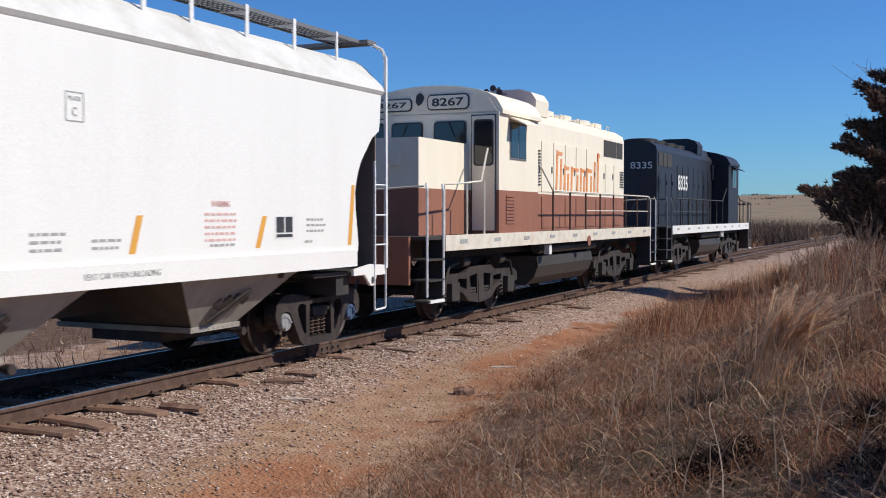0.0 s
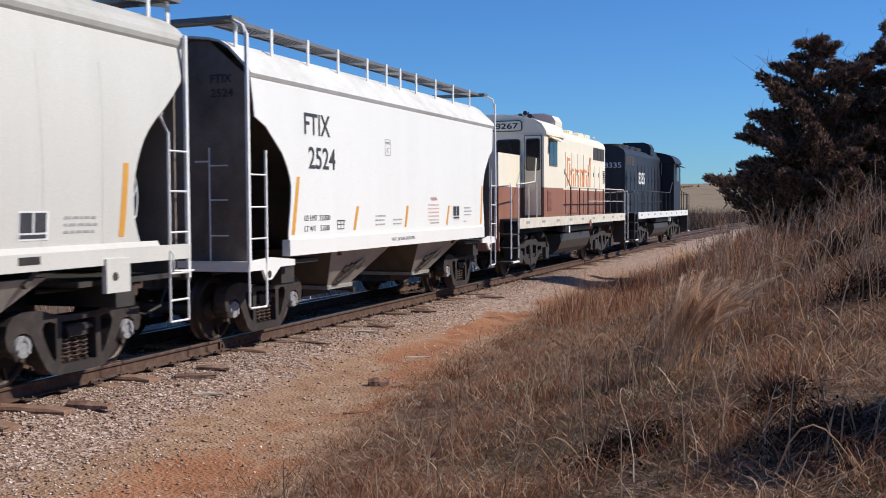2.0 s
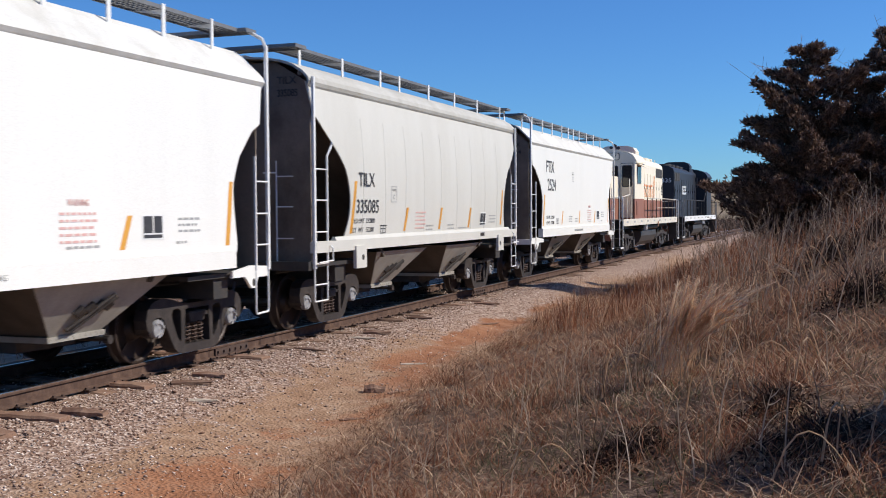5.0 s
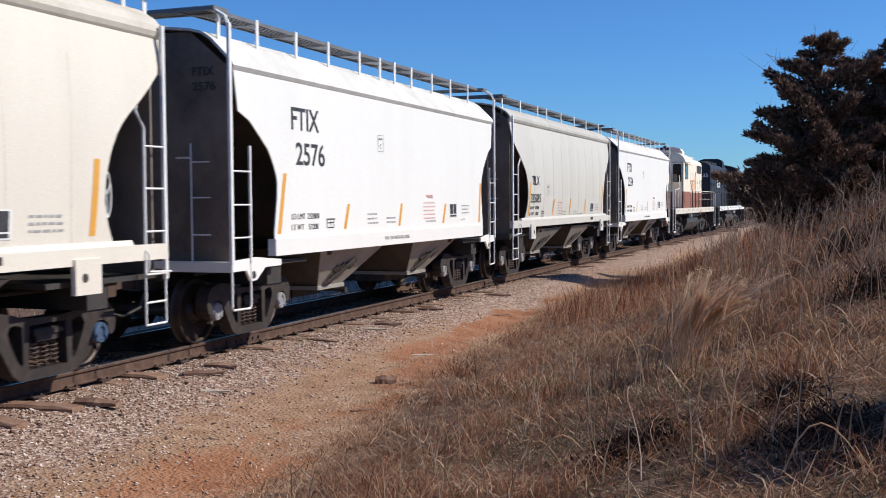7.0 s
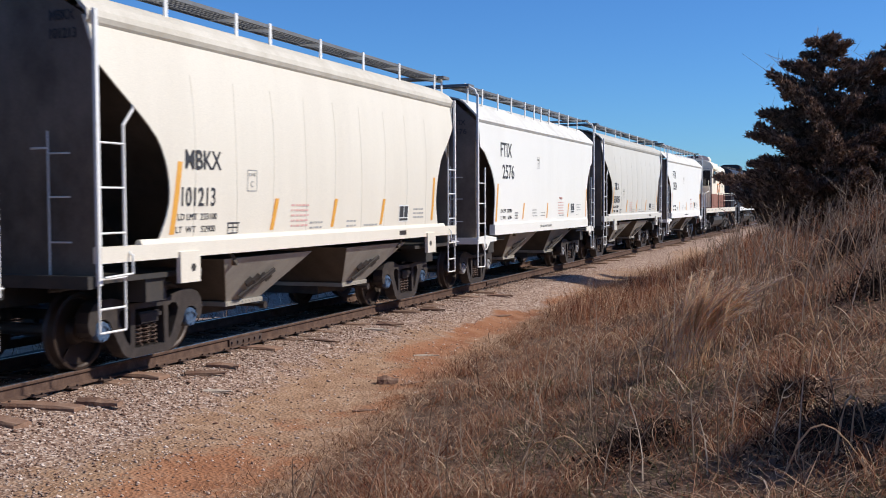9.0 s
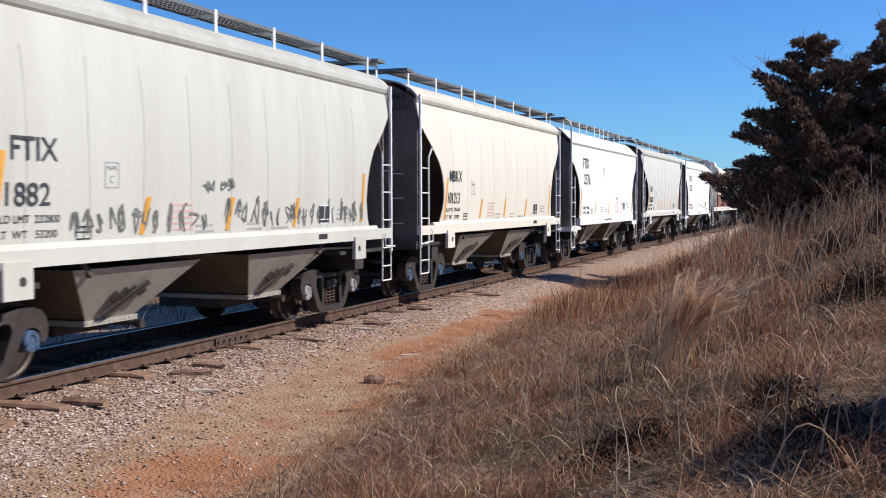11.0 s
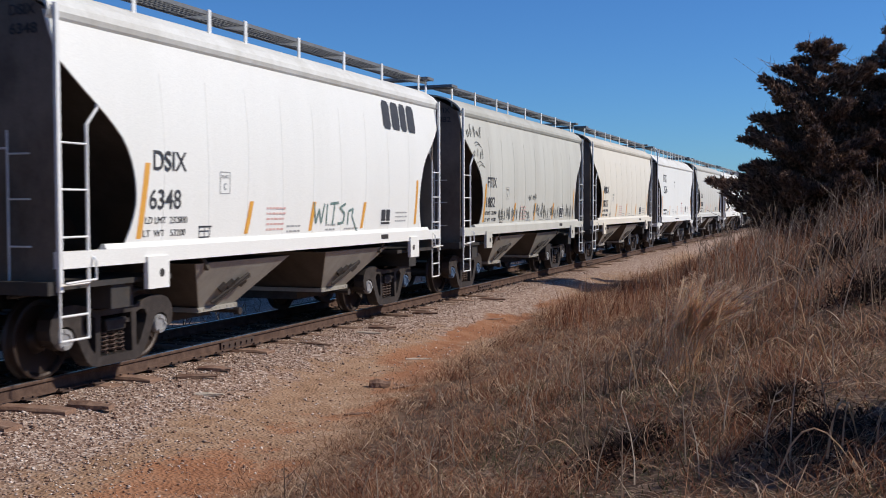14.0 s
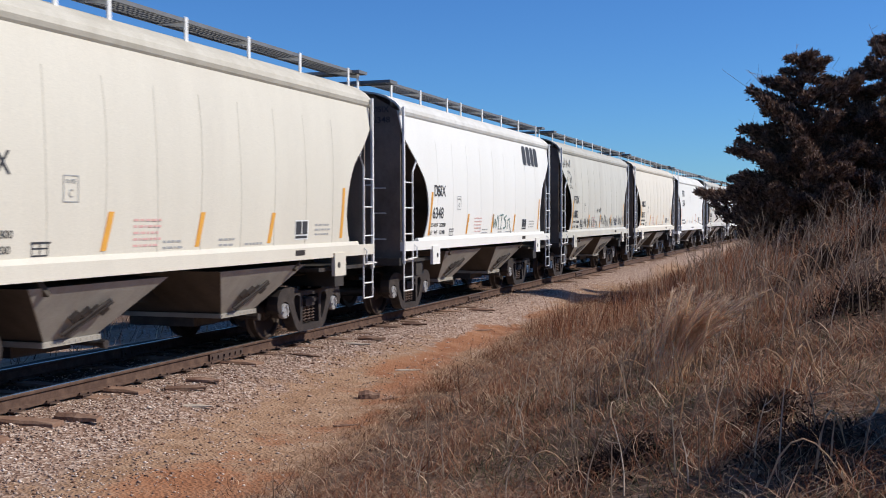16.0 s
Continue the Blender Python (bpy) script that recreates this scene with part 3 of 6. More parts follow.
    for ya, za, yb, zb in tops:
        bm = bmesh.new()
        n = 8
        r = []
        for k in range(n + 1):
            u = k / n
            z = zb + (za - zb) * u
            y = yb + (ya - yb) * u
            x = side_profile(kind, z) + 0.004
            r.append([bm.verts.new((x, y - 0.05, z)), bm.verts.new((x, y + 0.05, z))])
        for p, q in zip(r, r[1:]):
            bm.faces.new((p[0], p[1], q[1], q[0]))
        bmesh.ops.solidify(bm, geom=bm.faces[:], thickness=-0.003)
        part("reflector", bm, "orange", car, "orange reflective strip")
    # reporting mark, number and stencils
    def px(z):
        return side_profile(kind, z) + 0.004

    def decal(bm, y0, y1, z0, z1, lift=0.0):
        """A thin painted patch that follows the side."""
        n = max(1, int((z1 - z0) / 0.05))
        rows_ = [[bm.verts.new((px(z0 + (z1 - z0) * k / n) + lift, y, z0 + (z1 - z0) * k / n)) for y in (y0, y1)] for k in range(n + 1)]
        for a, b in zip(rows_, rows_[1:]):
            bm.faces.new((a[0], a[1], b[1], b[0]))
    load, tare = {"2524": ("232500", "53500"), "101213": ("233100", "52900")}.get(number, ("232800", "53200"))
    if kind == 1:
        lettering("mark_lettering", mark, -4.18, 3.02, 0.33, 0.88, car, "ink", px, bold=0.012)
        lettering("number_lettering", number, -4.06, 2.50, 0.34, 0.94, car, "ink", px, bold=0.012)
        stencil = [("LD LMT  %s" % load, -4.23, 1.70, 0.085, 0.88), ("LT WT    %s" % tare, -4.23, 1.54, 0.085, 0.85)]
    else:
        w = {"MBKX": 0.80, "BX": 0.35}.get(mark, 0.68)
        start = -3.46 - w if mark == "BX" else -4.13
        lettering("mark_lettering", mark, start, 2.37, 0.235, w, car, "ink", px, bold=0.008)
        if number:
            lettering("number_lettering", number, -4.20, 1.91, 0.235, {"101213": 0.74, "335085": 0.94}.get(number, 0.64), car, "ink", px, bold=0.008)
        stencil = [("LD LMT  %s" % load, -4.27, 1.74, 0.08, 0.86), ("LT  WT   %s" % tare, -4.30, 1.585, 0.08, 0.86)]
    for tx, y, z, hh, ww in stencil:
        lettering("stencil", tx, y, z, hh, ww, car, "ink", px)
    ey, ez = (-5.725, 3.66) if kind == 1 else (-5.645, 3.96)
    lettering("end_mark_lettering", mark, ey, ez, 0.115, 0.34, car, "ink", 0.93, facing=0, bold=0.01)
    if number:
        lettering("end_number_lettering", number, ey, ez - 0.20, 0.115, 0.36, car, "ink", 0.93, facing=0, bold=0.01)
    # plate of the clearance class
    by, bz = (-0.95, 2.97) if kind == 1 else (-2.56, 2.25)
    bm = bmesh.new()
    for d in ((-0.125, -0.112, -0.145, 0.145), (0.112, 0.125, -0.145, 0.145), (-0.125, 0.125, -0.145, -0.133), (-0.125, 0.125, 0.133, 0.145)):
        decal(bm, by + d[0], by + d[1], bz + d[2], bz + d[3])
    part("class_frame", bm, "ink_grey", car, "grey outlined clearance plate")
    lettering("class_letter", "C", by - 0.035, bz - 0.09, 0.085, 0.065, car, "ink_grey", px)
    lettering("class_word", "PLATE", by - 0.08, bz + 0.06, 0.04, 0.16, car, "ink_grey", px)
    # data panel and small unreadable stencils as bars
    dy, dz = (2.70, 1.62) if kind == 1 else (2.78, 1.60)
    bm = bmesh.new()
    decal(bm, dy - 0.20, dy + 0.24, dz, dz + 0.30)
    part("data_panel", bm, "rail_white", car, "white data panel")
    bm = bmesh.new()
    for y0, y1, z0, z1 in ((-0.18, 0.0, 0.08, 0.28), (0.03, 0.20, 0.08, 0.28), (-0.18, 0.2, 0.02, 0.06)):
        decal(bm, dy + y0, dy + y1, dz + z0, dz + z1, 0.003)
    part("panel_print", bm, "ink", car, "dark blocks of print")
    rows = [("ink_red", 1.10 if kind == 1 else -1.45, 1.60, 5, 0.55), ("ink_grey", -0.85, 1.56, 2, 0.42), ("ink_grey", 0.42, 1.56, 2, 0.40),
            ("ink_grey", 3.25, 1.66, 3, 0.55), ("ink_grey", 1.1, 1.56, 1, 0.55)]
    if kind == 1:
        rows = [("ink_red", 1.05, 1.62, 5, 0.62), ("ink_grey", -1.55, 1.58, 3, 0.45), ("ink_grey", -0.75, 1.58, 2, 0.42), ("ink_grey", 3.25, 1.70, 3, 0.5), ("ink_grey", 3.2, 1.56, 1, 0.25), ("ink_grey", 1.15, 1.56, 1, 0.55)]
    rr = random.Random(mark + number)
    for mt, y, z, n, w in rows:
        bm = bmesh.new()
        for k in range(n):
            yy = y
            while yy < y + w - 0.05:
                l = rr.uniform(0.04, 0.12)
                decal(bm, yy, min(yy + l, y + w), z + k * 0.075, z + k * 0.075 + 0.028)
                yy += l + 0.025
        part("small_print", bm, mt, car, "faded rows of small print")
    if kind == 1:
        lettering("warning_word", "WARNING", 1.18, 2.02, 0.07, 0.36, car, "ink_red", px)
    if kind == 1:
        lettering("sill_lettering", "VENT CAR WHEN UNLOADING", -0.90, 1.285, 0.062, 1.15, car, "ink_grey", 1.633)
    else:
        bm = bmesh.new()
        box(bm, 1.628, 1.634, 2.55, 2.86, 1.36, 1.44)
        part("sill_plate", bm, "cast", car, "small dark builder's plate")
    # small stencilled box
    by, bz = (-2.95, 1.62) if kind == 1 else (-3.0, 1.62)
    bm = bmesh.new()
    for d in ((-0.14, -0.125, -0.07, 0.07), (0.10, 0.115, -0.07, 0.07), (-0.15, 0.15, 0.055, 0.075), (-0.14, 0.1, -0.075, -0.06), (-0.02, -0.005, -0.07, 0.06), (-0.14, 0.1, 0.0, 0.015)):
        decal(bm, by + d[0], by + d[1], bz + d[2], bz + d[3])
    part("stencil_box", bm, "ink", car)
    # the leading end overhangs its truck less than the trailing end
    a, b = ((-9, 2.2, 4.55, 5.88, 9), (-9, 2.17, 4.46, 5.43, 8.55)) if kind == 1 else ((-9, 4.3, 5.73, 9), (-9, 4.3, 5.54, 8.81))
    done = set()
    for ob in list(car.children) + [c for k in car.children for c in k.children]:
        if ob.type == "MESH" and not ob.name.startswith(("truck", "wheel", "sideframe", "bearing", "coil", "brake_beam")) and ob.data.name not in done:
            done.add(ob.data.name)
            co = np.empty(len(ob.data.vertices) * 3)
            ob.data.vertices.foreach_get("co", co)
            co[1::3] = np.interp(co[1::3], a, b)
            ob.data.vertices.foreach_set("co", co)
            ob.data.update()
    return car

# ================= locomotives =================
M["loco_cream"] = material("aged_cream_paint", (0.87, 0.79, 0.63), 0.5, second=(0.70, 0.60, 0.45), scale=2.2, grain=50, amount=0.3, streak=0.8, bump=0.04, bump_scale=5)
M["loco_brown"] = material("faded_brown_paint", (0.30, 0.125, 0.078), 0.6, second=(0.20, 0.085, 0.055), scale=3, grain=50, amount=0.6, streak=0.7)
M["loco_navy"] = material("dark_navy_paint", (0.011, 0.013, 0.022), 0.5, second=(0.024, 0.025, 0.03), scale=2, grain=50, amount=0.6, streak=0.7)
M["loco_sill"] = material("dirty_white_sill", (0.70, 0.66, 0.56), 0.6, second=(0.45, 0.33, 0.22), scale=4, amount=0.5)
M["glass"] = material("dark_cab_glass", (0.012, 0.015, 0.018), 0.08, spec=0.8)
M["grille"] = material("dark_grille", (0.05, 0.045, 0.04), 0.7)
M["logo_orange"] = material("faded_orange_paint", (0.72, 0.24, 0.06), 0.6, second=(0.74, 0.5, 0.3), scale=8, amount=0.7)


def loco_truck(car, y):
    bm = bmesh.new()
    box(bm, -0.75, 0.75, y - 0.3, y + 0.3, 0.55, 0.85)
    t = part("truck", bm, "black_steel", car)
    for s in (1, -1):
        a, b = sorted((s * 0.98, s * 1.14))
        half = [(0.12, 0.95), (0.52, 0.94), (0.74, 0.84), (1.78, 0.82), (1.97, 0.72), (1.98, 0.56), (1.62, 0.52), (1.56, 0.34), (1.18, 0.34), (1.12, 0.54), (0.82, 0.46), (0.58, 0.30), (0.12, 0.24)]
        outer = [(y - q, z) for q, z in reversed(half)] + [(y + q, z) for q, z in half]
        holes = [[(y + g * q, z) for q, z in h] for g in (1, -1) for h in ([(0.16, 0.42), (0.46, 0.44), (0.52, 0.76), (0.16, 0.80)], [(0.66, 0.52), (1.06, 0.62), (1.06, 0.74), (0.66, 0.72)])]
        bm = plate_with_holes(bmesh.new(), outer, holes, a, b)
        part("sideframe", bm, "cast", t, soft=0.012)
        for dy in (-1.37, 1.37):
            bm = bmesh.new()
            box(bm, *sorted((s * 1.0, s * 1.24)), y + dy - 0.17, y + dy + 0.17, 0.36, 0.68)
            part("journal_box", bm, "black_steel", t, soft=0.03)
            for e in (-0.30, 0.30):
                pts = [(s * 1.1 + 0.06 * math.cos(q), y + dy + e + 0.06 * math.sin(q), 0.30 + 0.30 * q / 25) for q in np.linspace(0, 25, 40)]
                part("coil_spring", tube(bmesh.new(), pts, 0.016, 5), "black_steel", t)
            bm = bmesh.new()
            tube(bm, [(s * 1.16, y + dy * 0.55, 1.05), (s * 1.16, y + dy * 0.75, 1.05)], 0.10, 12)
            tube(bm, [(s * 1.16, y + dy * 0.75, 1.05), (s * 1.16, y + dy * 1.1, 0.98)], 0.022, 6)
            tube(bm, [(s * 1.16, y + dy * 1.1, 0.98), (s * 1.14, y + dy * 1.35, 0.35)], 0.028, 6)
            part("brake_cylinder", bm, "black_steel", t)
        bm = bmesh.new()
        for k in range(5):
            box(bm, *sorted((s * 1.02, s * 1.12)), y - 0.52, y + 0.52, 0.30 + 0.05 * k, 0.335 + 0.05 * k)
        box(bm, *sorted((s * 1.0, s * 1.15)), y - 0.1, y + 0.1, 0.26, 0.70)
        part("leaf_spring", bm, "black_steel", t)
    for dy in (1.37, -1.37):
        wheelset(car, y + dy, 0.508, "cap_grey")


def rounded(x0, x1, z0, z1, r, n=5):
    """The outline of a rectangle with round corners."""
    out = []
    for cx, cz, a0 in ((x1 - r, z1 - r, 0), (x0 + r, z1 - r, 90), (x0 + r, z0 + r, 180), (x1 - r, z0 + r, 270)):
        out += [(cx + r * math.cos(radians(a0 + 90 * k / n)), cz + r * math.sin(radians(a0 + 90 * k / n))) for k in range(n + 1)]
    return out


def number_board(car, text, x0, x1, y, z0, z1):
    """A white board with round corners, dark rim and figures, facing -y."""
    part("board_frame", prism(bmesh.new(), rounded(x0, x1, z0, z1, 0.09), "y", y - 0.022, y), "ink", car)
    part("number_board", prism(bmesh.new(), rounded(x0 + 0.025, x1 - 0.025, z0 + 0.025, z1 - 0.025, 0.07), "y", y - 0.032, y - 0.01), "loco_cream", car)
    lettering("road_number", text, y - 0.036, z0 + 0.075, z1 - z0 - 0.15, x1 - x0 - 0.22, car, "ink", x0 + 0.11, facing=0, bold=0.018)


def locomotive(centre, d, upper, lower, sill, label, number):
    """A four-axle hood unit; d = 1 has the cab towards the wagons, -1 the long hood."""
    car = tagged(new("diesel_locomotive"), label, "locomotive", "locomotives of the train")
    CARS.append((car, centre))
    cream = upper == "loco_cream"
    zb = 2.40                        # top of the lower colour band
    rail_mat = "loco_sill" if cream else "black_steel"

    def Y(a, b):
        return sorted((a * d, b * d))

    def two(name, x0, x1, y0, y1, z0, z1, soft=0.0, label_=""):
        """A body block in its two colour bands."""
        bm = bmesh.new()
        box(bm, x0, x1, *Y(y0, y1), z0, zb)
        part(name, bm, lower, car, soft=0.0)
        bm = bmesh.new()
        box(bm, x0, x1, *Y(y0, y1), zb, z1)
        part(name, bm, upper, car, soft=soft)

    # frame, walkway and end platforms
    bm = bmesh.new()
    box(bm, -0.9, 0.9, -7.9, 7.9, 1.12, 1.50)
    part("frame", bm, "black_steel", car)
    for s in (1, -1):
        bm = bmesh.new()
        box(bm, *sorted((s * 1.46, s * 1.53)), -7.16, 7.14, 1.30, 1.57)
        part("side_sill", bm, sill, car, soft=0.01)
        for k in range(9):
            bm = bmesh.new()
            y = -6.4 + k * 1.6
            box(bm, *sorted((s * 1.52, s * 1.536)), y - 0.16, y + 0.16, 1.42, 1.49)
            part("sill_vent", bm, "ink_grey", car)
    bm = bmesh.new()
    box(bm, -1.48, 1.48, -7.85, 7.85, 1.50, 1.555)
    part("walkway", bm, "black_steel", car)
    for e in (1, -1):
        bm = bmesh.new()
        box(bm, -1.2, 1.2, *sorted((e * 7.86, e * 7.95)), 0.75, 1.56)
        part("end_plate", bm, lower if cream else "loco_navy", car, soft=0.01)
        coupler(car, e * 7.95, e)
        for s in (1, -1):
            for z in (0.45, 0.80, 1.15):
                bm = bmesh.new()
                box(bm, *sorted((s * 1.05, s * 1.52)), *sorted((e * 7.20, e * 7.80)), z, z + 0.03)
                part("step_tread", bm, "black_steel", car)
            bm = bmesh.new()
            box(bm, *sorted((s * 1.48, s * 1.535)), *sorted((e * 7.22, e * 7.78)), 0.44, 0.49)
            part("step_edge", bm, "rail_white", car, "white step edge")
            bm = bmesh.new()
            box(bm, *sorted((s * 1.1, s * 1.5)), *sorted((e * 7.16, e * 7.20)), 0.44, 1.5)
            part("step_side", bm, "black_steel", car)
            for yy in (e * 7.20, e * 7.84):
                bm = bmesh.new()
                tube(bm, [(s * 1.50, yy, 0.55), (s * 1.50, yy, 2.35), (s * 1.46, yy - e * 0.05, 2.45)], 0.02, 6)
                part("step_handrail", bm, "rail_white" if cream else "galv", car)
        bm = bmesh.new()
        tube(bm, [(1.45, e * 7.84, 2.4), (0.5, e * 7.84, 2.35), (0.3, e * 7.84, 1.9), (-0.3, e * 7.84, 1.9), (-0.5, e * 7.84, 2.35), (-1.45, e * 7.84, 2.4)], 0.018, 6)
        part("end_handrail", bm, rail_mat, car)
    # side handrails with posts
    for s in (1, -1):
        bm = bmesh.new()
        pts = [(s * 1.47, d * -2.2, 2.95), (s * 1.47, d * -1.4, 2.45), (s * 1.47, d * 7.0, 2.45)]
        tube(bm, pts, 0.02, 6)
        tube(bm, [(s * 1.47, d * 1.0, 2.02), (s * 1.47, d * 7.0, 2.02)], 0.014, 6)
        part("handrail", bm, rail_mat, car)
        for k in range(8):
            y = d * (-1.4 + k * 1.2)
            bm = bmesh.new()
            tube(bm, [(s * 1.47, y, 1.55), (s * 1.47, y, 2.45)], 0.022, 6)
            part("handrail_post", bm, "rust" if cream else "black_steel", car)
        bm = bmesh.new()
        tube(bm, [(s * 1.47, d * -7.1, 1.5), (s * 1.47, d * -7.1, 2.45), (s * 1.44, d * -6.1, 2.50), (s * 1.44, d * -5.4, 2.55), (s * 1.3, d * -4.75, 3.2)], 0.02, 6)
        tube(bm, [(s * 1.46, d * -6.1, 1.55), (s * 1.46, d * -6.1, 2.50)], 0.02, 6)
        tube(bm, [(s * 1.46, d * -5.3, 1.55), (s * 1.46, d * -5.3, 2.55)], 0.02, 6)
        part("nose_handrail", bm, rail_mat, car)
    # short hood
    two("short_hood", -0.86, 0.86, -6.86, -4.66, 1.55, 3.30, soft=0.14)
    # cab with side windows and a curved roof
    two("cab", -1.50, 1.50, -4.66, -2.46, 1.55, 3.92)
    bm = bmesh.new()
    prof = [(-1.56, 3.88), (-1.56, 3.96)] + [(1.52 * math.cos(math.pi - q), 3.96 + 0.52 * math.sin(q) ** 0.8) for q in np.linspace(0.12, math.pi - 0.12, 13)] + [(1.56, 3.96), (1.56, 3.88)]
    prism(bm, prof, "y", *Y(-4.62, -2.40))
    part("cab_roof", bm, upper if cream else "loco_navy", car, soft=0.01)
    for s in (1, -1):
        a, b = sorted((s * 1.49, s * 1.515))
        bm = bmesh.new()
        box(bm, a, b, *Y(-4.10, -3.20), 3.02, 3.76)
        part("window_frame", bm, "galv", car)
        for y0, y1 in ((-4.06, -3.67), (-3.63, -3.24)):
            bm = bmesh.new()
            box(bm, *sorted((s * 1.50, s * 1.522)), *Y(y0, y1), 3.06, 3.72)
            part("side_window", bm, "glass", car)
        bm = bmesh.new()
        prism(bm, [(s * 1.51, 3.86), (s * 1.85, 3.70), (s * 1.85, 3.68), (s * 1.51, 3.82)], "y", *Y(-4.15, -3.1))
        part("window_awning", bm, upper, car)
        # front doors beside the nose
        f0 = -4.665
        bm = bmesh.new()
        box(bm, *sorted((s * 0.95, s * 1.42)), *Y(f0, f0 - 0.025), 1.62, 3.84)
        door = part("cab_door", bm, upper, car, soft=0.01)
        bm = bmesh.new()
        for a in ((0.93, 0.95, 1.60, 3.86), (1.42, 1.44, 1.60, 3.86), (0.93, 1.44, 3.84, 3.86)):
            box(bm, *sorted((s * a[0], s * a[1])), *Y(f0, f0 - 0.02), a[2], a[3])
        part("door_seal", bm, "ink", car)
        for nm, g, mt, yy in (("window_seal", 0.03, "ink", (f0 - 0.02, f0 - 0.030)), ("door_window", 0.0, "glass", (f0 - 0.02, f0 - 0.036))):
            part(nm, prism(bmesh.new(), rounded(*sorted((s * (1.01 - g), s * (1.37 + g))), 2.90 - g, 3.74 + g, 0.07), "y", *Y(*yy)), mt, door)
        # windscreens
        part("windscreen_frame", prism(bmesh.new(), rounded(*sorted((s * 0.12, s * 0.82)), 3.28, 3.76, 0.08), "y", *Y(f0, f0 - 0.02)), "ink", car)
        part("windscreen", prism(bmesh.new(), rounded(*sorted((s * 0.15, s * 0.79)), 3.31, 3.73, 0.06), "y", *Y(f0 - 0.01, f0 - 0.028)), "glass", car)
        bm = bmesh.new()
        tube(bm, [(s * 0.45, d * (f0 - 0.05), 3.74), (s * 0.58, d * (f0 - 0.05), 3.45)], 0.008, 4)
        part("wiper", bm, "ink", car)
    # front wall under the roof curve
    bm = bmesh.new()
    prism(bm, [(-1.48, 3.9), (1.48, 3.9), (1.3, 4.17), (0.8, 4.38), (0, 4.46), (-0.8, 4.38), (-1.3, 4.17)], "y", *Y(-4.66, -4.615))
    part("cab_gable", bm, upper, car)
    if d == 1:
        number_board(car, number, -0.02, 0.88, -4.665, 3.98, 4.29)
        number_board(car, number, -1.26, -0.36, -4.665, 3.98, 4.24)
        bm = bmesh.new()
        box(bm, 0.30, 0.50, -6.95, -6.86, 2.80, 3.05)
        part("nose_box", bm, upper, car, soft=0.01)
        bm = bmesh.new()
        for k in range(9):
            box(bm, 1.50, 1.518, -4.30, -3.85, 1.75 + k * 0.065, 1.79 + k * 0.065)
        part("cab_louvre", bm, lower, car)
    bm = bmesh.new()
    prism(bm, [(-0.28, 4.16), (-0.22, 4.08), (-0.14, 4.14), (-0.09, 4.26), (-0.17, 4.34), (-0.26, 4.30)], "y", *Y(-4.66, -4.68))
    part("headlight", bm, "ink", car, "dark headlight between the number boards")
    # long hood
    two("long_hood", -0.86, 0.86, -2.46, 6.60, 1.55, 4.02)
    bm = bmesh.new()
    prism(bm, [(-0.86, 4.02), (0.86, 4.02), (0.82, 4.16), (0.60, 4.30), (0.2, 4.36), (-0.2, 4.36), (-0.60, 4.30), (-0.82, 4.16)], "y", *Y(-2.46, 6.60))
    part("hood_roof", bm, upper, car, soft=0.02)
    # access doors along the hood, with handles, and louvres
    for s in (1, -1):
        for k in range(10):
            y = -2.2 + k * 0.86
            bm = bmesh.new()
            box(bm, *sorted((s * 0.86, s * 0.878)), *Y(y, y + 0.78), 2.46, 3.62 if k < 7 else 3.3)
            dr = part("access_door", bm, upper, car, soft=0.006)
            bm = bmesh.new()
            box(bm, *sorted((s * 0.876, s * 0.90)), *Y(y + 0.66, y + 0.70), 2.9, 3.05)
            part("door_handle", bm, upper if not cream else "galv", dr)
            bm = bmesh.new()
            box(bm, *sorted((s * 0.86, s * 0.878)), *Y(y, y + 0.78), 1.62, 2.34)
            part("lower_door", bm, lower, car, soft=0.006)
        for y0, y1, z0, z1 in ((-2.0, -1.5, 2.55, 3.3), (-1.1, -0.6, 2.6, 3.5), (6.1, 6.5, 2.7, 3.2)):
            bm = bmesh.new()
            n = int((z1 - z0) / 0.07)
            for k in range(n):
                box(bm, *sorted((s * 0.87, s * 0.90)), *Y(y0, y1), z0 + k * 0.07, z0 + k * 0.07 + 0.03)
            part("louvre", bm, "grille" if cream else upper, car)
        for k in range(3):
            bm = bmesh.new()
            box(bm, *sorted((s * 0.86, s * 0.876)), *Y(4.55 + k * 0.64, 5.12 + k * 0.64), 3.52, 3.96)
            part("radiator_grille", bm, "grille", car)
        bm = bmesh.new()
        box(bm, *sorted((s * 0.86, s * 0.95)), *Y(-2.40, -2.05), 3.3, 3.9)
        part("hood_box", bm, upper, car, soft=0.01)
    # roof gear
    bm = bmesh.new()
    prism(bm, [(-0.80, 4.2), (0.80, 4.2), (0.82, 4.55), (0.70, 4.72), (0.45, 4.80), (-0.45, 4.80), (-0.70, 4.72), (-0.82, 4.55)], "y", *Y(-0.72, 0.15))
    part("blower_housing", bm, upper, car, soft=0.03)
    bm = bmesh.new()
    prism(bm, [(-0.75, 4.15), (0.75, 4.15), (0.62, 4.46), (0.0, 4.54), (-0.62, 4.46)], "y", *Y(-2.42, -0.74))
    part("exhaust_hood", bm, "loco_brown" if cream else upper, car, soft=0.02)
    bm = bmesh.new()
    for x, z in ((-0.16, 4.70), (0.16, 4.68), (0.0, 4.78)):
        tube(bm, [(x, d * -0.9, z), (x, d * -1.2, z), (x, d * -1.32, z)], [0.02, 0.035, 0.075], 10)
    tube(bm, [(0, d * -0.95, 4.4), (0, d * -0.95, 4.84)], 0.03, 6)
    part("air_horn", bm, "ink", car, "dark air horn cluster")
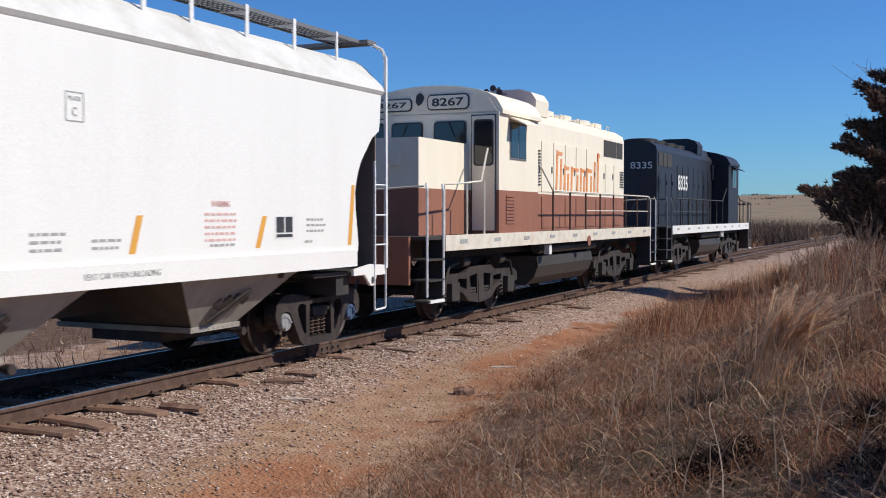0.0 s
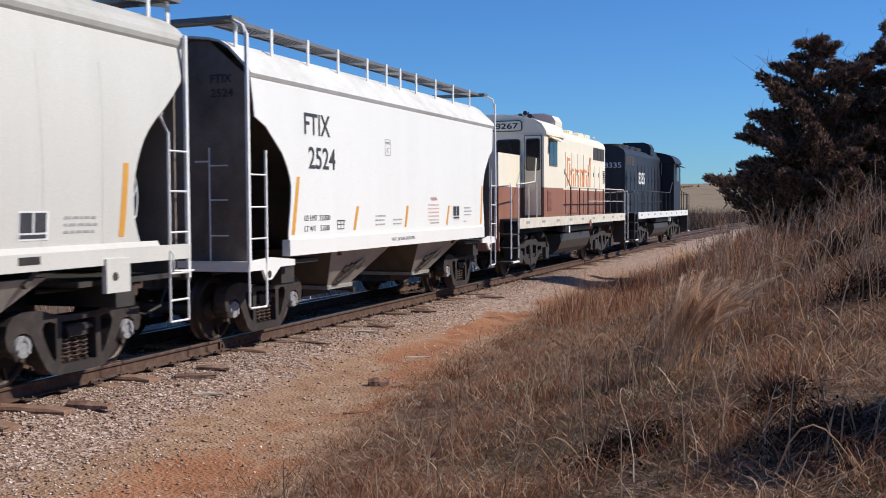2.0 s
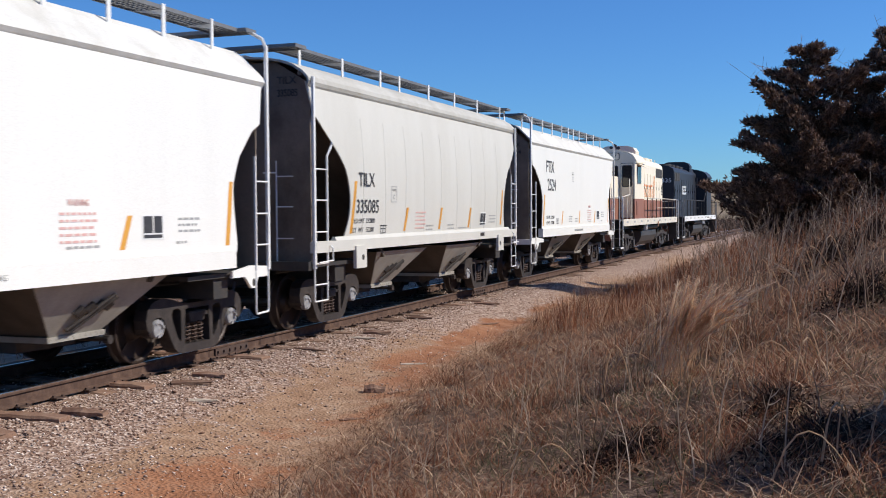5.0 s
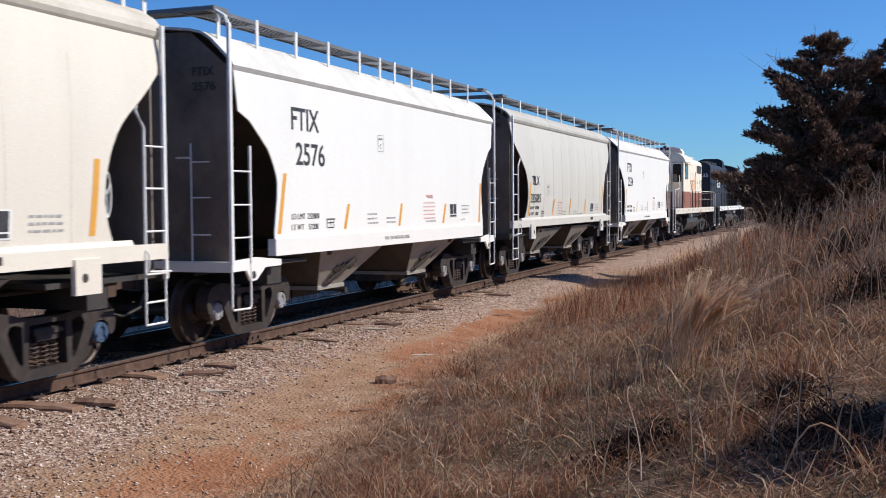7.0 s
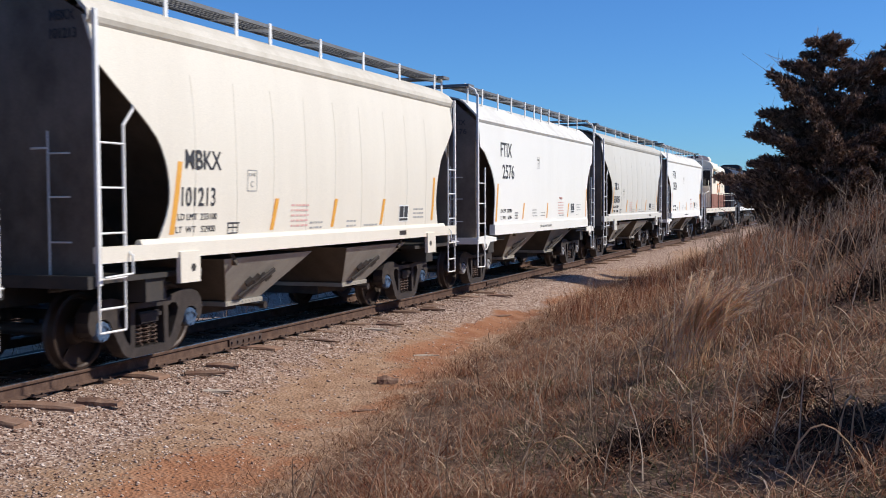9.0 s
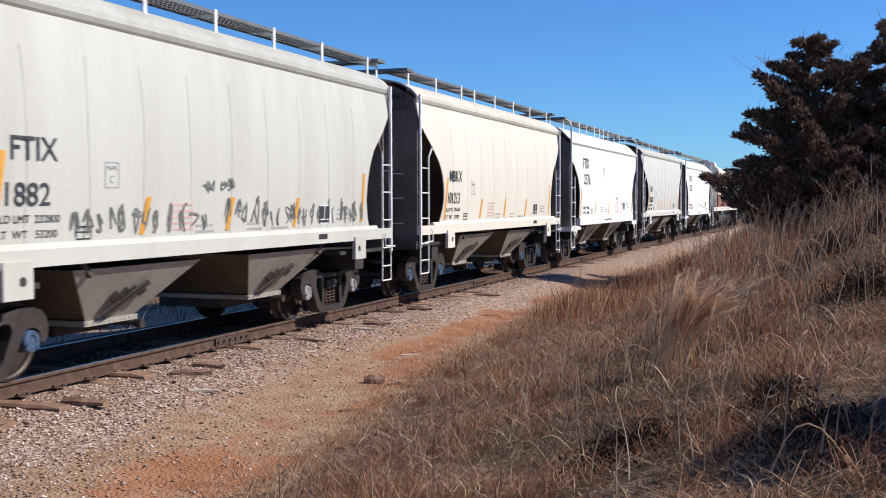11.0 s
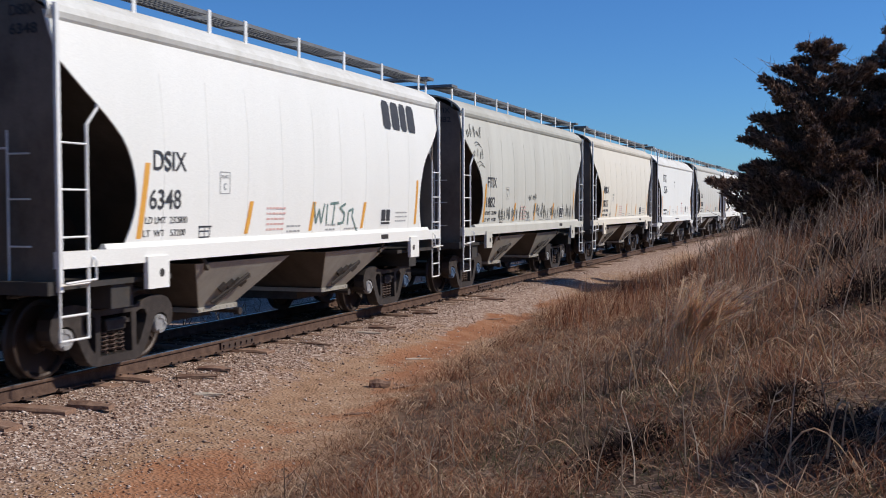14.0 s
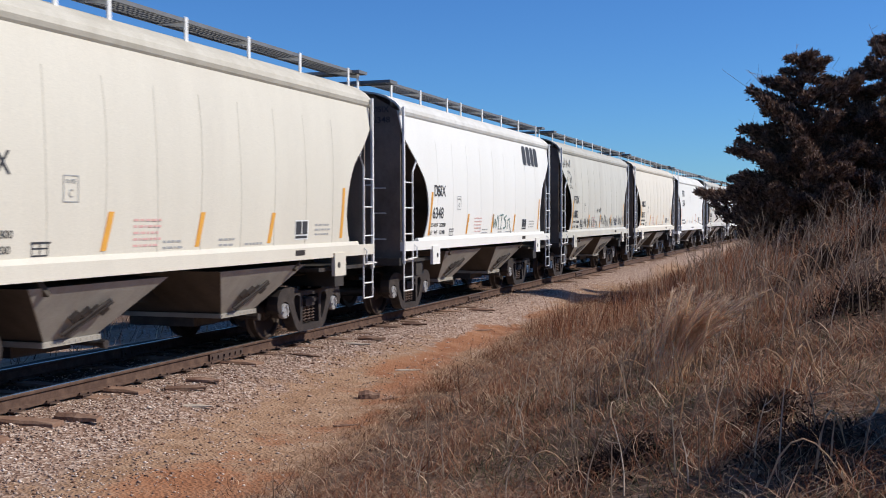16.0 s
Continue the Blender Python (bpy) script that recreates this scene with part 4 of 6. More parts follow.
    for y in (1.2, 2.6, 4.2, 5.3):
        bm = bmesh.new()
        lathe(bm, [(0, 0), (0.55, 0), (0.55, 0.12), (0.48, 0.14), (0, 0.14)], 22, Matrix.Translation((0, d * y, 4.33)) @ pose(0, 0, 0, 0, -90, 0))
        part("roof_fan", bm, upper if cream else "black_steel", car)
    for k in range(5):
        bm = bmesh.new()
        tube(bm, [(0.62, d * (0.2 + k * 1.35), 4.28), (0.62, d * (0.2 + k * 1.35), 4.40), (0.62, d * (0.45 + k * 1.35), 4.40), (0.62, d * (0.45 + k * 1.35), 4.28)], 0.012, 5)
        part("lifting_eye", bm, upper, car)
    # fuel tank, air tanks and pipes
    bm = bmesh.new()
    prism(bm, [(-1.15, 0.55), (-0.95, 0.38), (0.95, 0.38), (1.15, 0.55), (1.25, 0.8), (1.22, 1.02), (-1.22, 1.02), (-1.25, 0.8)], "y", -1.75, 2.25)
    part("fuel_tank", bm, "black_steel", car, soft=0.03)
    for s in (1, -1):
        bm = bmesh.new()
        tube(bm, [(s * 1.25, -1.9, 1.18), (s * 1.25, 2.3, 1.18)], 0.11, 12)
        part("air_tank", bm, "black_steel", car)
        bm = bmesh.new()
        tube(bm, [(s * 1.40, d * -1.4, 1.28), (s * 1.42, d * -1.4, 1.10)], 0.03, 6)
        box(bm, *sorted((s * 1.34, s * 1.47)), d * -1.55 - 0.08, d * -1.55 + 0.08, 1.06, 1.26)
        part("fuel_filler", bm, "rail_white", car)
    for y in (4.72, -4.72):
        loco_truck(car, y)
    return car


first = locomotive(23.87, 1, "loco_cream", "loco_brown", "loco_sill", "cream and brown diesel locomotive with faded paint and orange lettering", "8267")
second = locomotive(41.00, -1, "loco_navy", "loco_navy", "rail_white", "dark navy diesel locomotive with a white side sill", "8335")
# the firm's emblem as plain orange strokes
for k, (y, w, h) in enumerate(((-0.05, 0.30, 0.95), (0.36, 0.28, 0.62), (0.74, 0.42, 0.60), (1.26, 0.28, 0.60), (1.62, 0.34, 0.62), (2.06, 0.12, 0.80), (2.28, 0.14, 1.05))):
    bm = bmesh.new()
    x0, x1 = 0.874, 0.884
    box(bm, x0, x1, y, y + 0.09, 2.52, 2.52 + h)
    box(bm, x0, x1, y, y + w, 2.52 + h - 0.12, 2.52 + h - 0.03)
    if w > 0.2:
        box(bm, x0, x1, y + w - 0.09, y + w, 2.52, 2.52 + h - 0.2)
    for v in bm.verts:
        v.co.y += (v.co.z - 2.5) * 0.05
        v.co.y = 0.55 + v.co.y * 1.45
    part("emblem_stroke", bm, "logo_orange", first, "faded orange painted stroke")
lettering("road_number", "8335", -3.75, 2.78, 0.52, 1.5, second, "rail_white", 0.905, bold=0.02)
lettering("end_number", "8335", -6.63, 3.42, 0.22, 0.72, second, "rail_white", 0.0, facing=0, bold=0.01)
bm = bmesh.new()
tube(bm, [(1.545, 1.05, 1.30), (1.55, 1.05, 1.30)], 0.13, 14)
part("sill_disc", bm, "loco_brown", first, "dull red round marker")

# ================= the train =================
GY, BL = "cap_grey", "cap_blue"
hopper(1, 8.92, "white", "FTIX", "2524", "white two-bay covered hopper car with smooth flat sides", (BL, GY, GY, GY))
hopper(2, -4.00, "grey", "TILX", "335085", "pale grey two-bay covered hopper car with curved sides", (GY, GY, GY, GY))
hopper(1, -16.64, "white", "FTIX", "2576", "clean white two-bay covered hopper car with flat sides", (GY, GY, GY, GY))
hopper(2, -29.56, "cream", "MBKX", "101213", "cream two-bay covered hopper car with curved sides", (BL, BL, BL, BL))
tagged_car = hopper(2, -42.34, "dull", "FTIX", "1882", "weathered grey covered hopper car with scrawled dark graffiti", (GY, GY, BL, BL))
white_car = hopper(2, -55.12, "white", "DSIX", "6348", "bright white covered hopper car with a dark emblem and graffiti", (BL, GY, GY, GY))
hopper(2, -67.90, "beige", "BX", "", "beige two-bay covered hopper car with wavy side seams", (GY, GY, GY, GY))


M["spray"] = material("dark_spray_paint", (0.10, 0.10, 0.09), 0.7, second=(0.3, 0.3, 0.27), scale=9, amount=0.7)
M["spray_green"] = material("teal_spray_paint", (0.10, 0.17, 0.15), 0.7, second=(0.3, 0.36, 0.33), scale=9, amount=0.6)


def stroke(car, pts, mat, r):
    """A sprayed line on the curved side, through (y, z) points, smoothed."""
    fine = []
    for k in range(len(pts) - 1):
        p0, p1, p2, p3 = pts[max(k - 1, 0)], pts[k], pts[k + 1], pts[min(k + 2, len(pts) - 1)]
        for q in range(6):
            u = q / 6
            fine.append(tuple(0.5 * (2 * b + (c - a) * u + (2 * a - 5 * b + 4 * c - d) * u * u + (3 * b - a - 3 * c + d) * u ** 3) for a, b, c, d in zip(p0, p1, p2, p3)))
    fine.append(pts[-1])
    bm = bmesh.new()
    rail_ = []
    for k, (y, z) in enumerate(fine):
        (ya, za), (yb, zb) = fine[max(k - 1, 0)], fine[min(k + 1, len(fine) - 1)]
        l = math.hypot(yb - ya, zb - za) or 1
        oy, oz = -(zb - za) / l * r, (yb - ya) / l * r
        rail_.append([bm.verts.new((side_profile(2, z) + 0.006, y + g * oy, z + g * oz)) for g in (1, -1)])
    for p, q in zip(rail_, rail_[1:]):
        bm.faces.new((p[0], p[1], q[1], q[0]))
    part("graffiti_stroke", bm, mat, car, "sprayed line")


def scrawl(car, y0, z0, width, height, n, seed, mat, r=0.011):
    """A row of sprayed marks that spell nothing, no two alike."""
    rr = random.Random(seed)
    for k in range(n):
        yc, w = y0 + width * (k + rr.uniform(0.2, 0.8)) / n, width / n * rr.uniform(0.5, 0.95)
        hh = height * rr.uniform(0.55, 1.0)
        for s in range(rr.choice((1, 2, 2))):
            a, turn = rr.uniform(0, 6.3), rr.choice((-1, 1))
            pts = []
            for _ in range(rr.randint(3, 5)):
                pts.append((yc + 0.62 * w * math.cos(a) * rr.uniform(0.25, 1.1), z0 + hh * (0.5 + 0.5 * math.sin(a) * rr.uniform(0.6, 1.0))))
                a += rr.choice((turn, turn, -turn)) * rr.uniform(0.7, 3.0)
            stroke(car, pts, mat, r * rr.uniform(0.7, 1.3))


scrawl(tagged_car, -3.25, 1.56, 2.7, 0.46, 13, 3, "spray", 0.013)
scrawl(tagged_car, -0.2, 1.58, 4.5, 0.48, 22, 5, "spray", 0.013)
scrawl(tagged_car, -0.75, 2.06, 0.8, 0.22, 4, 6, "spray", 0.012)
scrawl(tagged_car, -5.45, 3.42, 1.05, 0.36, 5, 8, "spray", 0.014)
scrawl(tagged_car, -5.10, 3.00, 0.72, 0.28, 4, 9, "spray", 0.013)
for z, y0 in ((3.33, -5.0), (3.28, -4.92), (2.90, -4.86), (2.83, -4.74)):
    stroke(tagged_car, [(y0, z), (y0 + 0.2, z + 0.04), (y0 + 0.42, z - 0.02)], "spray", 0.010)
# slanted painted letters without meaning on the white car
for pts in (((0.0, 2.0), (0.08, 1.68), (0.18, 1.9), (0.26, 1.68), (0.36, 1.98)), ((0.46, 1.98), (0.44, 1.66)), ((0.56, 1.98), (0.86, 2.0)), ((0.72, 1.98), (0.66, 1.64)),
            ((1.12, 1.98), (0.92, 1.92), (1.10, 1.82), (1.06, 1.68), (0.86, 1.66)), ((1.22, 1.64), (1.24, 1.86), (1.42, 1.9), (1.38, 1.78), (1.62, 1.50), (1.75, 1.36))):
    bm = bmesh.new()
    pp = [(side_profile(2, z) + 0.006, y, z) for y, z in pts]
    for p, q in zip(pp, pp[1:]):
        dy, dz = q[1] - p[1], q[2] - p[2]
        l = math.hypot(dy, dz)
        oy, oz = -dz / l * 0.02, dy / l * 0.02
        bm.faces.new([bm.verts.new((c[0], c[1] + s * oy, c[2] + s * oz)) for c, s in ((p, 1), (p, -1), (q, -1), (q, 1))])
    part("graffiti_stroke", bm, "spray_green", white_car, "dark teal sprayed line")
# the owner's emblem as four plain slanted dark blocks
for y, w in ((2.76, 0.34), (3.16, 0.36), (3.56, 0.30), (3.92, 0.36)):
    bm = bmesh.new()
    poly = ((y, 3.40), (y + 0.06, 3.33), (y + w - 0.04, 3.32), (y + w, 3.38), (y + w - 0.02, 3.75), (y + w - 0.08, 3.82), (y + 0.05, 3.83), (y - 0.01, 3.76))
    bm.faces.new([bm.verts.new((side_profile(2, z) + 0.006, yy, z)) for yy, z in poly])
    part("emblem_block", bm, "ink", white_car, "dark painted block")

# ================= ground =================


def smoothstep(a, b, v):
    u = np.clip((v - a) / (b - a), 0, 1)
    return u * u * (3 - 2 * u)


def foot(y):
    """Where the bank begins, right of the track."""
    return np.interp(y, [-40, 0, 8, 15, 22, 36, 60, 80, 120], [5.5, 5.2, 4.8, 4.4, 4.1, 3.7, 3.4, 3.4, 3.6])


def edge(y):
    """Where the dry grass meets the bare earth."""
    return np.interp(y, [-40, 0, 8, 10, 12, 18, 24, 31, 58, 80, 120], [5.5, 5.2, 4.8, 4.55, 4.2, 3.72, 3.15, 3.15, 3.3, 3.4, 3.6])


def height(x, y):
    """The ground's height, by numpy."""
    x, y = np.asarray(x, float), np.asarray(y, float)
    yy = np.clip(y, -60, 250)
    u = x - KAPPA * yy * yy / 2
    z = -0.205 - 0.21 * smoothstep(1.4, 3.0, u) - 0.40 * smoothstep(1.5, 4.5, -u)
    z = z + 0.035 * np.sin(u * 2.1 + y * 0.23) * smoothstep(1.8, 3.0, u) + 0.03 * np.sin(y * 0.7 + u) * smoothstep(1.8, 3.0, np.abs(u))
    d = np.clip(u - foot(y), 0, 8.5)
    steep = np.interp(y, [-10, 0, 8, 16, 34, 60, 90], [0.14, 0.15, 0.24, 0.36, 0.36, 0.16, 0.05])
    z = z + steep * (np.sqrt(d * d + 0.5) - 0.707)
    z = z + 0.07 * np.sin(x * 1.3 + 0.7 * y) * np.sin(y * 0.9 - x * 0.4) * smoothstep(0.3, 1.5, d)
    far = np.hypot(x, y)
    return z + 16.0 * smoothstep(160, 900, far) + 3.0 * np.sin(x * 0.006 + 1.0) * smoothstep(200, 700, far)


def ground_material():
    m = bpy.data.materials.new("gravel_earth_and_thatch")
    m.use_nodes = True
    nt, n = m.node_tree, m.node_tree.nodes
    ln = nt.links.new
    b = n["Principled BSDF"]
    b.inputs["Roughness"].default_value, b.inputs["Specular IOR Level"].default_value = 0.95, 0.15
    tc = n.new("ShaderNodeTexCoord")

    def noise_(scale, detail=5, rough=0.6):
        t = n.new("ShaderNodeTexNoise")
        t.inputs["Scale"].default_value, t.inputs["Detail"].default_value, t.inputs["Roughness"].default_value = scale, detail, rough
        ln(tc.outputs["Object"], t.inputs["Vector"])
        return t

    def ramp(src, *stops):
        r = n.new("ShaderNodeValToRGB")
        while len(r.color_ramp.elements) < len(stops):
            r.color_ramp.elements.new(0.5)
        for e, (p, c) in zip(r.color_ramp.elements, stops):
            e.position, e.color = p, (*c, 1)
        ln(src, r.inputs[0])
        return r

    def mixed(fac, a, c):
        x = n.new("ShaderNodeMix")
        x.data_type = "RGBA"
        ln(fac, x.inputs["Factor"]), ln(a, x.inputs["A"]), ln(c, x.inputs["B"])
        return x.outputs["Result"]

    def mask(name, spread):
        at = n.new("ShaderNodeAttribute")
        at.attribute_name = name
        add = n.new("ShaderNodeMath")
        add.operation = "MULTIPLY_ADD"
        ln(noise_(2.3, 8, 0.7).outputs["Fac"], add.inputs[0])
        add.inputs[1].default_value = spread
        ln(at.outputs["Fac"], add.inputs[2])
        r = n.new("ShaderNodeMapRange")
        r.inputs["From Min"].default_value, r.inputs["From Max"].default_value = 0.42 + spread / 2, 0.58 + spread / 2
        ln(add.outputs[0], r.inputs["Value"])
        return r.outputs[0]

    vor = n.new("ShaderNodeTexVoronoi")
    vor.inputs["Scale"].default_value = 26
    ln(tc.outputs["Object"], vor.inputs["Vector"])
    sep = n.new("ShaderNodeSeparateColor")
    ln(vor.outputs["Color"], sep.inputs[0])
    gravel = ramp(sep.outputs[0], (0.0, (0.155, 0.09, 0.064)), (0.4, (0.27, 0.178, 0.132)), (0.75, (0.375, 0.27, 0.21)), (1.0, (0.535, 0.43, 0.36)))
    earth = ramp(noise_(1.7, 9, 0.7).outputs["Fac"], (0.3, (0.20, 0.082, 0.042)), (0.5, (0.30, 0.138, 0.072)), (0.7, (0.35, 0.205, 0.128)))
    thatch = ramp(noise_(5.0, 9, 0.75).outputs["Fac"], (0.3, (0.055, 0.034, 0.024)), (0.5, (0.13, 0.082, 0.056)), (0.72, (0.27, 0.18, 0.125)))
    field = ramp(noise_(0.05, 8, 0.7).outputs["Fac"], (0.3, (0.20, 0.145, 0.095)), (0.5, (0.27, 0.205, 0.135)), (0.7, (0.16, 0.135, 0.085)))
    soil = ramp(noise_(3.1, 9, 0.75).outputs["Fac"], (0.3, (0.20, 0.112, 0.065)), (0.5, (0.31, 0.19, 0.118)), (0.7, (0.40, 0.28, 0.19)))
    c = mixed(mask("soil", 1.0), gravel.outputs[0], soil.outputs[0])
    # near-black brown paints the train's shadow onto the pale ground
    train_shade = ramp(noise_(4.0, 8, 0.7).outputs["Fac"], (0.35, (0.028, 0.018, 0.012)), (0.6, (0.075, 0.050, 0.034)))
    c = mixed(mask("train_shade", 0.5), c, train_shade.outputs[0])
    c = mixed(mask("grassy", 1.3), c, thatch.outputs[0])
    c = mixed(mask("red", 1.15), c, earth.outputs[0])
    c = mixed(mask("distant", 0.1), c, field.outputs[0])
    ln(c, b.inputs["Base Color"])
    bp = n.new("ShaderNodeBump")
    bp.inputs["Strength"].default_value, bp.inputs["Distance"].default_value = 0.7, 0.03
    ln(vor.outputs["Distance"], bp.inputs["Height"])
    ln(bp.outputs[0], b.inputs["Normal"])
    return m


def build_ground():
    us = np.concatenate([[-2500, -1200, -600, -300, -150, -80, -45, -28, -18, -12], np.arange(-8, 0, 0.5), np.arange(0, 7, 0.15), np.arange(7, 16, 0.4), [18, 22, 28, 40, 60, 100, 180, 350, 700, 1300, 2500]])
    ys = np.concatenate([[-900, -300, -120, -60, -30, -15, -6], np.arange(0, 30, 0.2), np.arange(30, 60, 0.5), np.arange(60, 120, 2.0), [125, 135, 150, 175, 210, 260, 330, 420, 520, 640, 800, 1000, 1300, 1700, 2500, 4000]])
    U, Yv = np.meshgrid(us, ys, indexing="ij")
    yc = np.clip(Yv, -60, 250)
    X = U + KAPPA * yc * yc / 2
    Z = height(X, Yv)
    rng = np.random.default_rng(4)
    near = (np.abs(U) < 6) & (Yv < 60)
    Z = Z + near * rng.normal(0, 0.0025, Z.shape)
    nu, nv = U.shape
    idx = np.arange(nu * nv).reshape(nu, nv)
    faces = np.stack([idx[:-1, :-1], idx[1:, :-1], idx[1:, 1:], idx[:-1, 1:]], -1).reshape(-1, 4)
    me = bpy.data.meshes.new("ground")
    me.from_pydata(np.stack([X, Yv, Z], -1).reshape(-1, 3).tolist(), [], faces.tolist())
    d = U - edge(Yv)
    grassy = 0.04 + 0.92 * smoothstep(-0.75, 0.85, d) + smoothstep(5.0, 7.0, -U)
    patchy = 0.78 + 0.28 * np.sin(Yv * 0.83 + 1.4 * U) * np.sin(Yv * 0.31 + 1) + 0.16 * np.sin(Yv * 2.1 - 2.3 * U) + 0.12 * np.sin(3.7 * U + 0.9 * Yv)
    red = (0.80 * np.exp(-((d + 0.50) / 0.62) ** 2) * smoothstep(17, 11.5, Yv) + 0.46 * np.exp(-((d + 0.6) / 0.7) ** 2) * smoothstep(12, 16, Yv) * smoothstep(36, 22, Yv)
           + 0.58 * np.exp(-((U - 2.78) / 0.34) ** 2) * smoothstep(10, 15, Yv) * smoothstep(34, 21, Yv) + 0.42 * np.exp(-((U - 3.5) / 0.5) ** 2) * smoothstep(14, 8, Yv)) * patchy
    distant = smoothstep(55, 95, np.hypot(X, Yv)) * (np.abs(U) > 4.2)
    # painted shadow strip runs from the centre line past the far rail
    for name, v in (("grassy", np.clip(grassy, 0, 1)), ("red", red), ("train_shade", np.clip(smoothstep(0.0, -0.4, U) * smoothstep(-3.0, -2.0, U), 0, 1)), ("soil", 0.42 + 0.35 * smoothstep(2.1, 3.6, U) - 0.35 * smoothstep(2.2, 1.2, U) * (U > 0) + 0.12 * np.sin(Yv * 0.37 + U)), ("distant", distant)):
        me.attributes.new(name, "FLOAT", "POINT").data.foreach_set("value", v.ravel().astype(np.float32))
    me.polygons.foreach_set("use_smooth", [True] * len(me.polygons))
    me.materials.append(ground_material())
    return tagged(new("ground", me), "gravel, red earth and dry thatch beside the track", kind="structure")


build_ground()


def mesh_stuff(name, verts, faces, mat, label, category):
    me = bpy.data.meshes.new(name)
    verts, faces = np.asarray(verts, np.float32), np.asarray(faces, np.int32)
    k = faces.shape[1]
    me.vertices.add(len(verts))
    me.vertices.foreach_set("co", verts.ravel())
    me.loops.add(faces.size)
    me.loops.foreach_set("vertex_index", faces.ravel())
    me.polygons.add(len(faces))
    me.polygons.foreach_set("loop_start", np.arange(0, faces.size, k, dtype=np.int32))
    me.update(calc_edges=True)
    me.validate()
    me.materials.append(mat)
    return tagged(new(name, me), label, category, kind="stuff")


def island_material(name, stops, rough=0.9, spec=0.1, through_light=0.0):
    m = bpy.data.materials.new(name)
    m.use_nodes = True
    n, ln = m.node_tree.nodes, m.node_tree.links.new
    b = n["Principled BSDF"]
    b.inputs["Roughness"].default_value, b.inputs["Specular IOR Level"].default_value = rough, spec
    g = n.new("ShaderNodeNewGeometry")
    r = n.new("ShaderNodeValToRGB")
    while len(r.color_ramp.elements) < len(stops):
        r.color_ramp.elements.new(0.5)
    for e, (p, c) in zip(r.color_ramp.elements, stops):
        e.position, e.color = p, (*c, 1)
    ln(g.outputs["Random Per Island"], r.inputs[0])
    ln(r.outputs[0], b.inputs["Base Color"])
    if through_light:
        t = n.new("ShaderNodeBsdfTranslucent")
        ln(r.outputs[0], t.inputs["Color"])
        mx = n.new("ShaderNodeMixShader")
        mx.inputs[0].default_value = through_light
        ln(b.outputs[0], mx.inputs[1]), ln(t.outputs[0], mx.inputs[2])
        ln(mx.outputs[0], n["Material Output"].inputs["Surface"])
    return m


# ---- loose stones of the ballast ----
def stones(n, seed, u_range, y_range, size, name, label):
    rng = np.random.default_rng(seed)
    y = y_range[0] + (y_range[1] - y_range[0]) * rng.random(n) ** 1.5
    u = rng.uniform(*u_range, n)
    keep = (u < edge(y) - 0.25 + rng.normal(0, 0.25, n)) & ~((np.abs(np.abs(u) - 0.7525) < 0.09))
    dens = np.clip(0.16 + 0.9 * smoothstep(0.8, 2.6, edge(y) - u), 0, 1) * np.where(np.abs(u - 2.8) < 0.25, 0.5, 1.0)
    keep &= rng.random(n) < dens
    u, y = u[keep], y[keep]
    k = len(u)
    x = u + KAPPA * y * y / 2
    s = size[0] + (size[1] - size[0]) * rng.random(k) ** 2.2
    base = np.array([(1, 0, 0), (-1, 0, 0), (0, 1, 0), (0, -1, 0), (0, 0, 0.8), (0, 0, -0.7)], float)
    tri = np.array([(0, 2, 4), (2, 1, 4), (1, 3, 4), (3, 0, 4), (2, 0, 5), (1, 2, 5), (3, 1, 5), (0, 3, 5)])
    v = base[None] * rng.uniform(0.6, 1.25, (k, 6, 1)) + rng.normal(0, 0.18, (k, 6, 3))
    a = rng.uniform(0, 6.283, k)
    c, sn = np.cos(a)[:, None], np.sin(a)[:, None]
    v = np.stack([v[..., 0] * c - v[..., 1] * sn, v[..., 0] * sn + v[..., 1] * c, v[..., 2] * rng.uniform(0.5, 0.9, k)[:, None]], -1) * s[:, None, None]
    v += np.stack([x, y, height(x, y) + s * 0.22], -1)[:, None, :]
    f = (tri[None] + 6 * np.arange(k)[:, None, None]).reshape(-1, 3)
    return mesh_stuff(name, v.reshape(-1, 3), f, M["stone"], label, "gravel")


M["stone"] = island_material("crushed_stone", ((0.0, (0.135, 0.072, 0.052)), (0.25, (0.26, 0.168, 0.126)), (0.6, (0.385, 0.28, 0.222)), (0.88, (0.52, 0.41, 0.342)), (1.0, (0.80, 0.69, 0.61))), 0.85)
stones(58000, 11, (0.82, 4.9), (4.5, 34), (0.007, 0.024), "ballast_stones", "loose pale crushed stone beside the rails")
stones(9000, 13, (-0.68, 0.68), (4.5, 40), (0.009, 0.026), "track_stones", "pale crushed stone between the rails")
stones(1800, 12, (0.9, 4.7), (4.5, 30), (0.02, 0.04), "coarse_stones", "larger pale stones on the gravel")


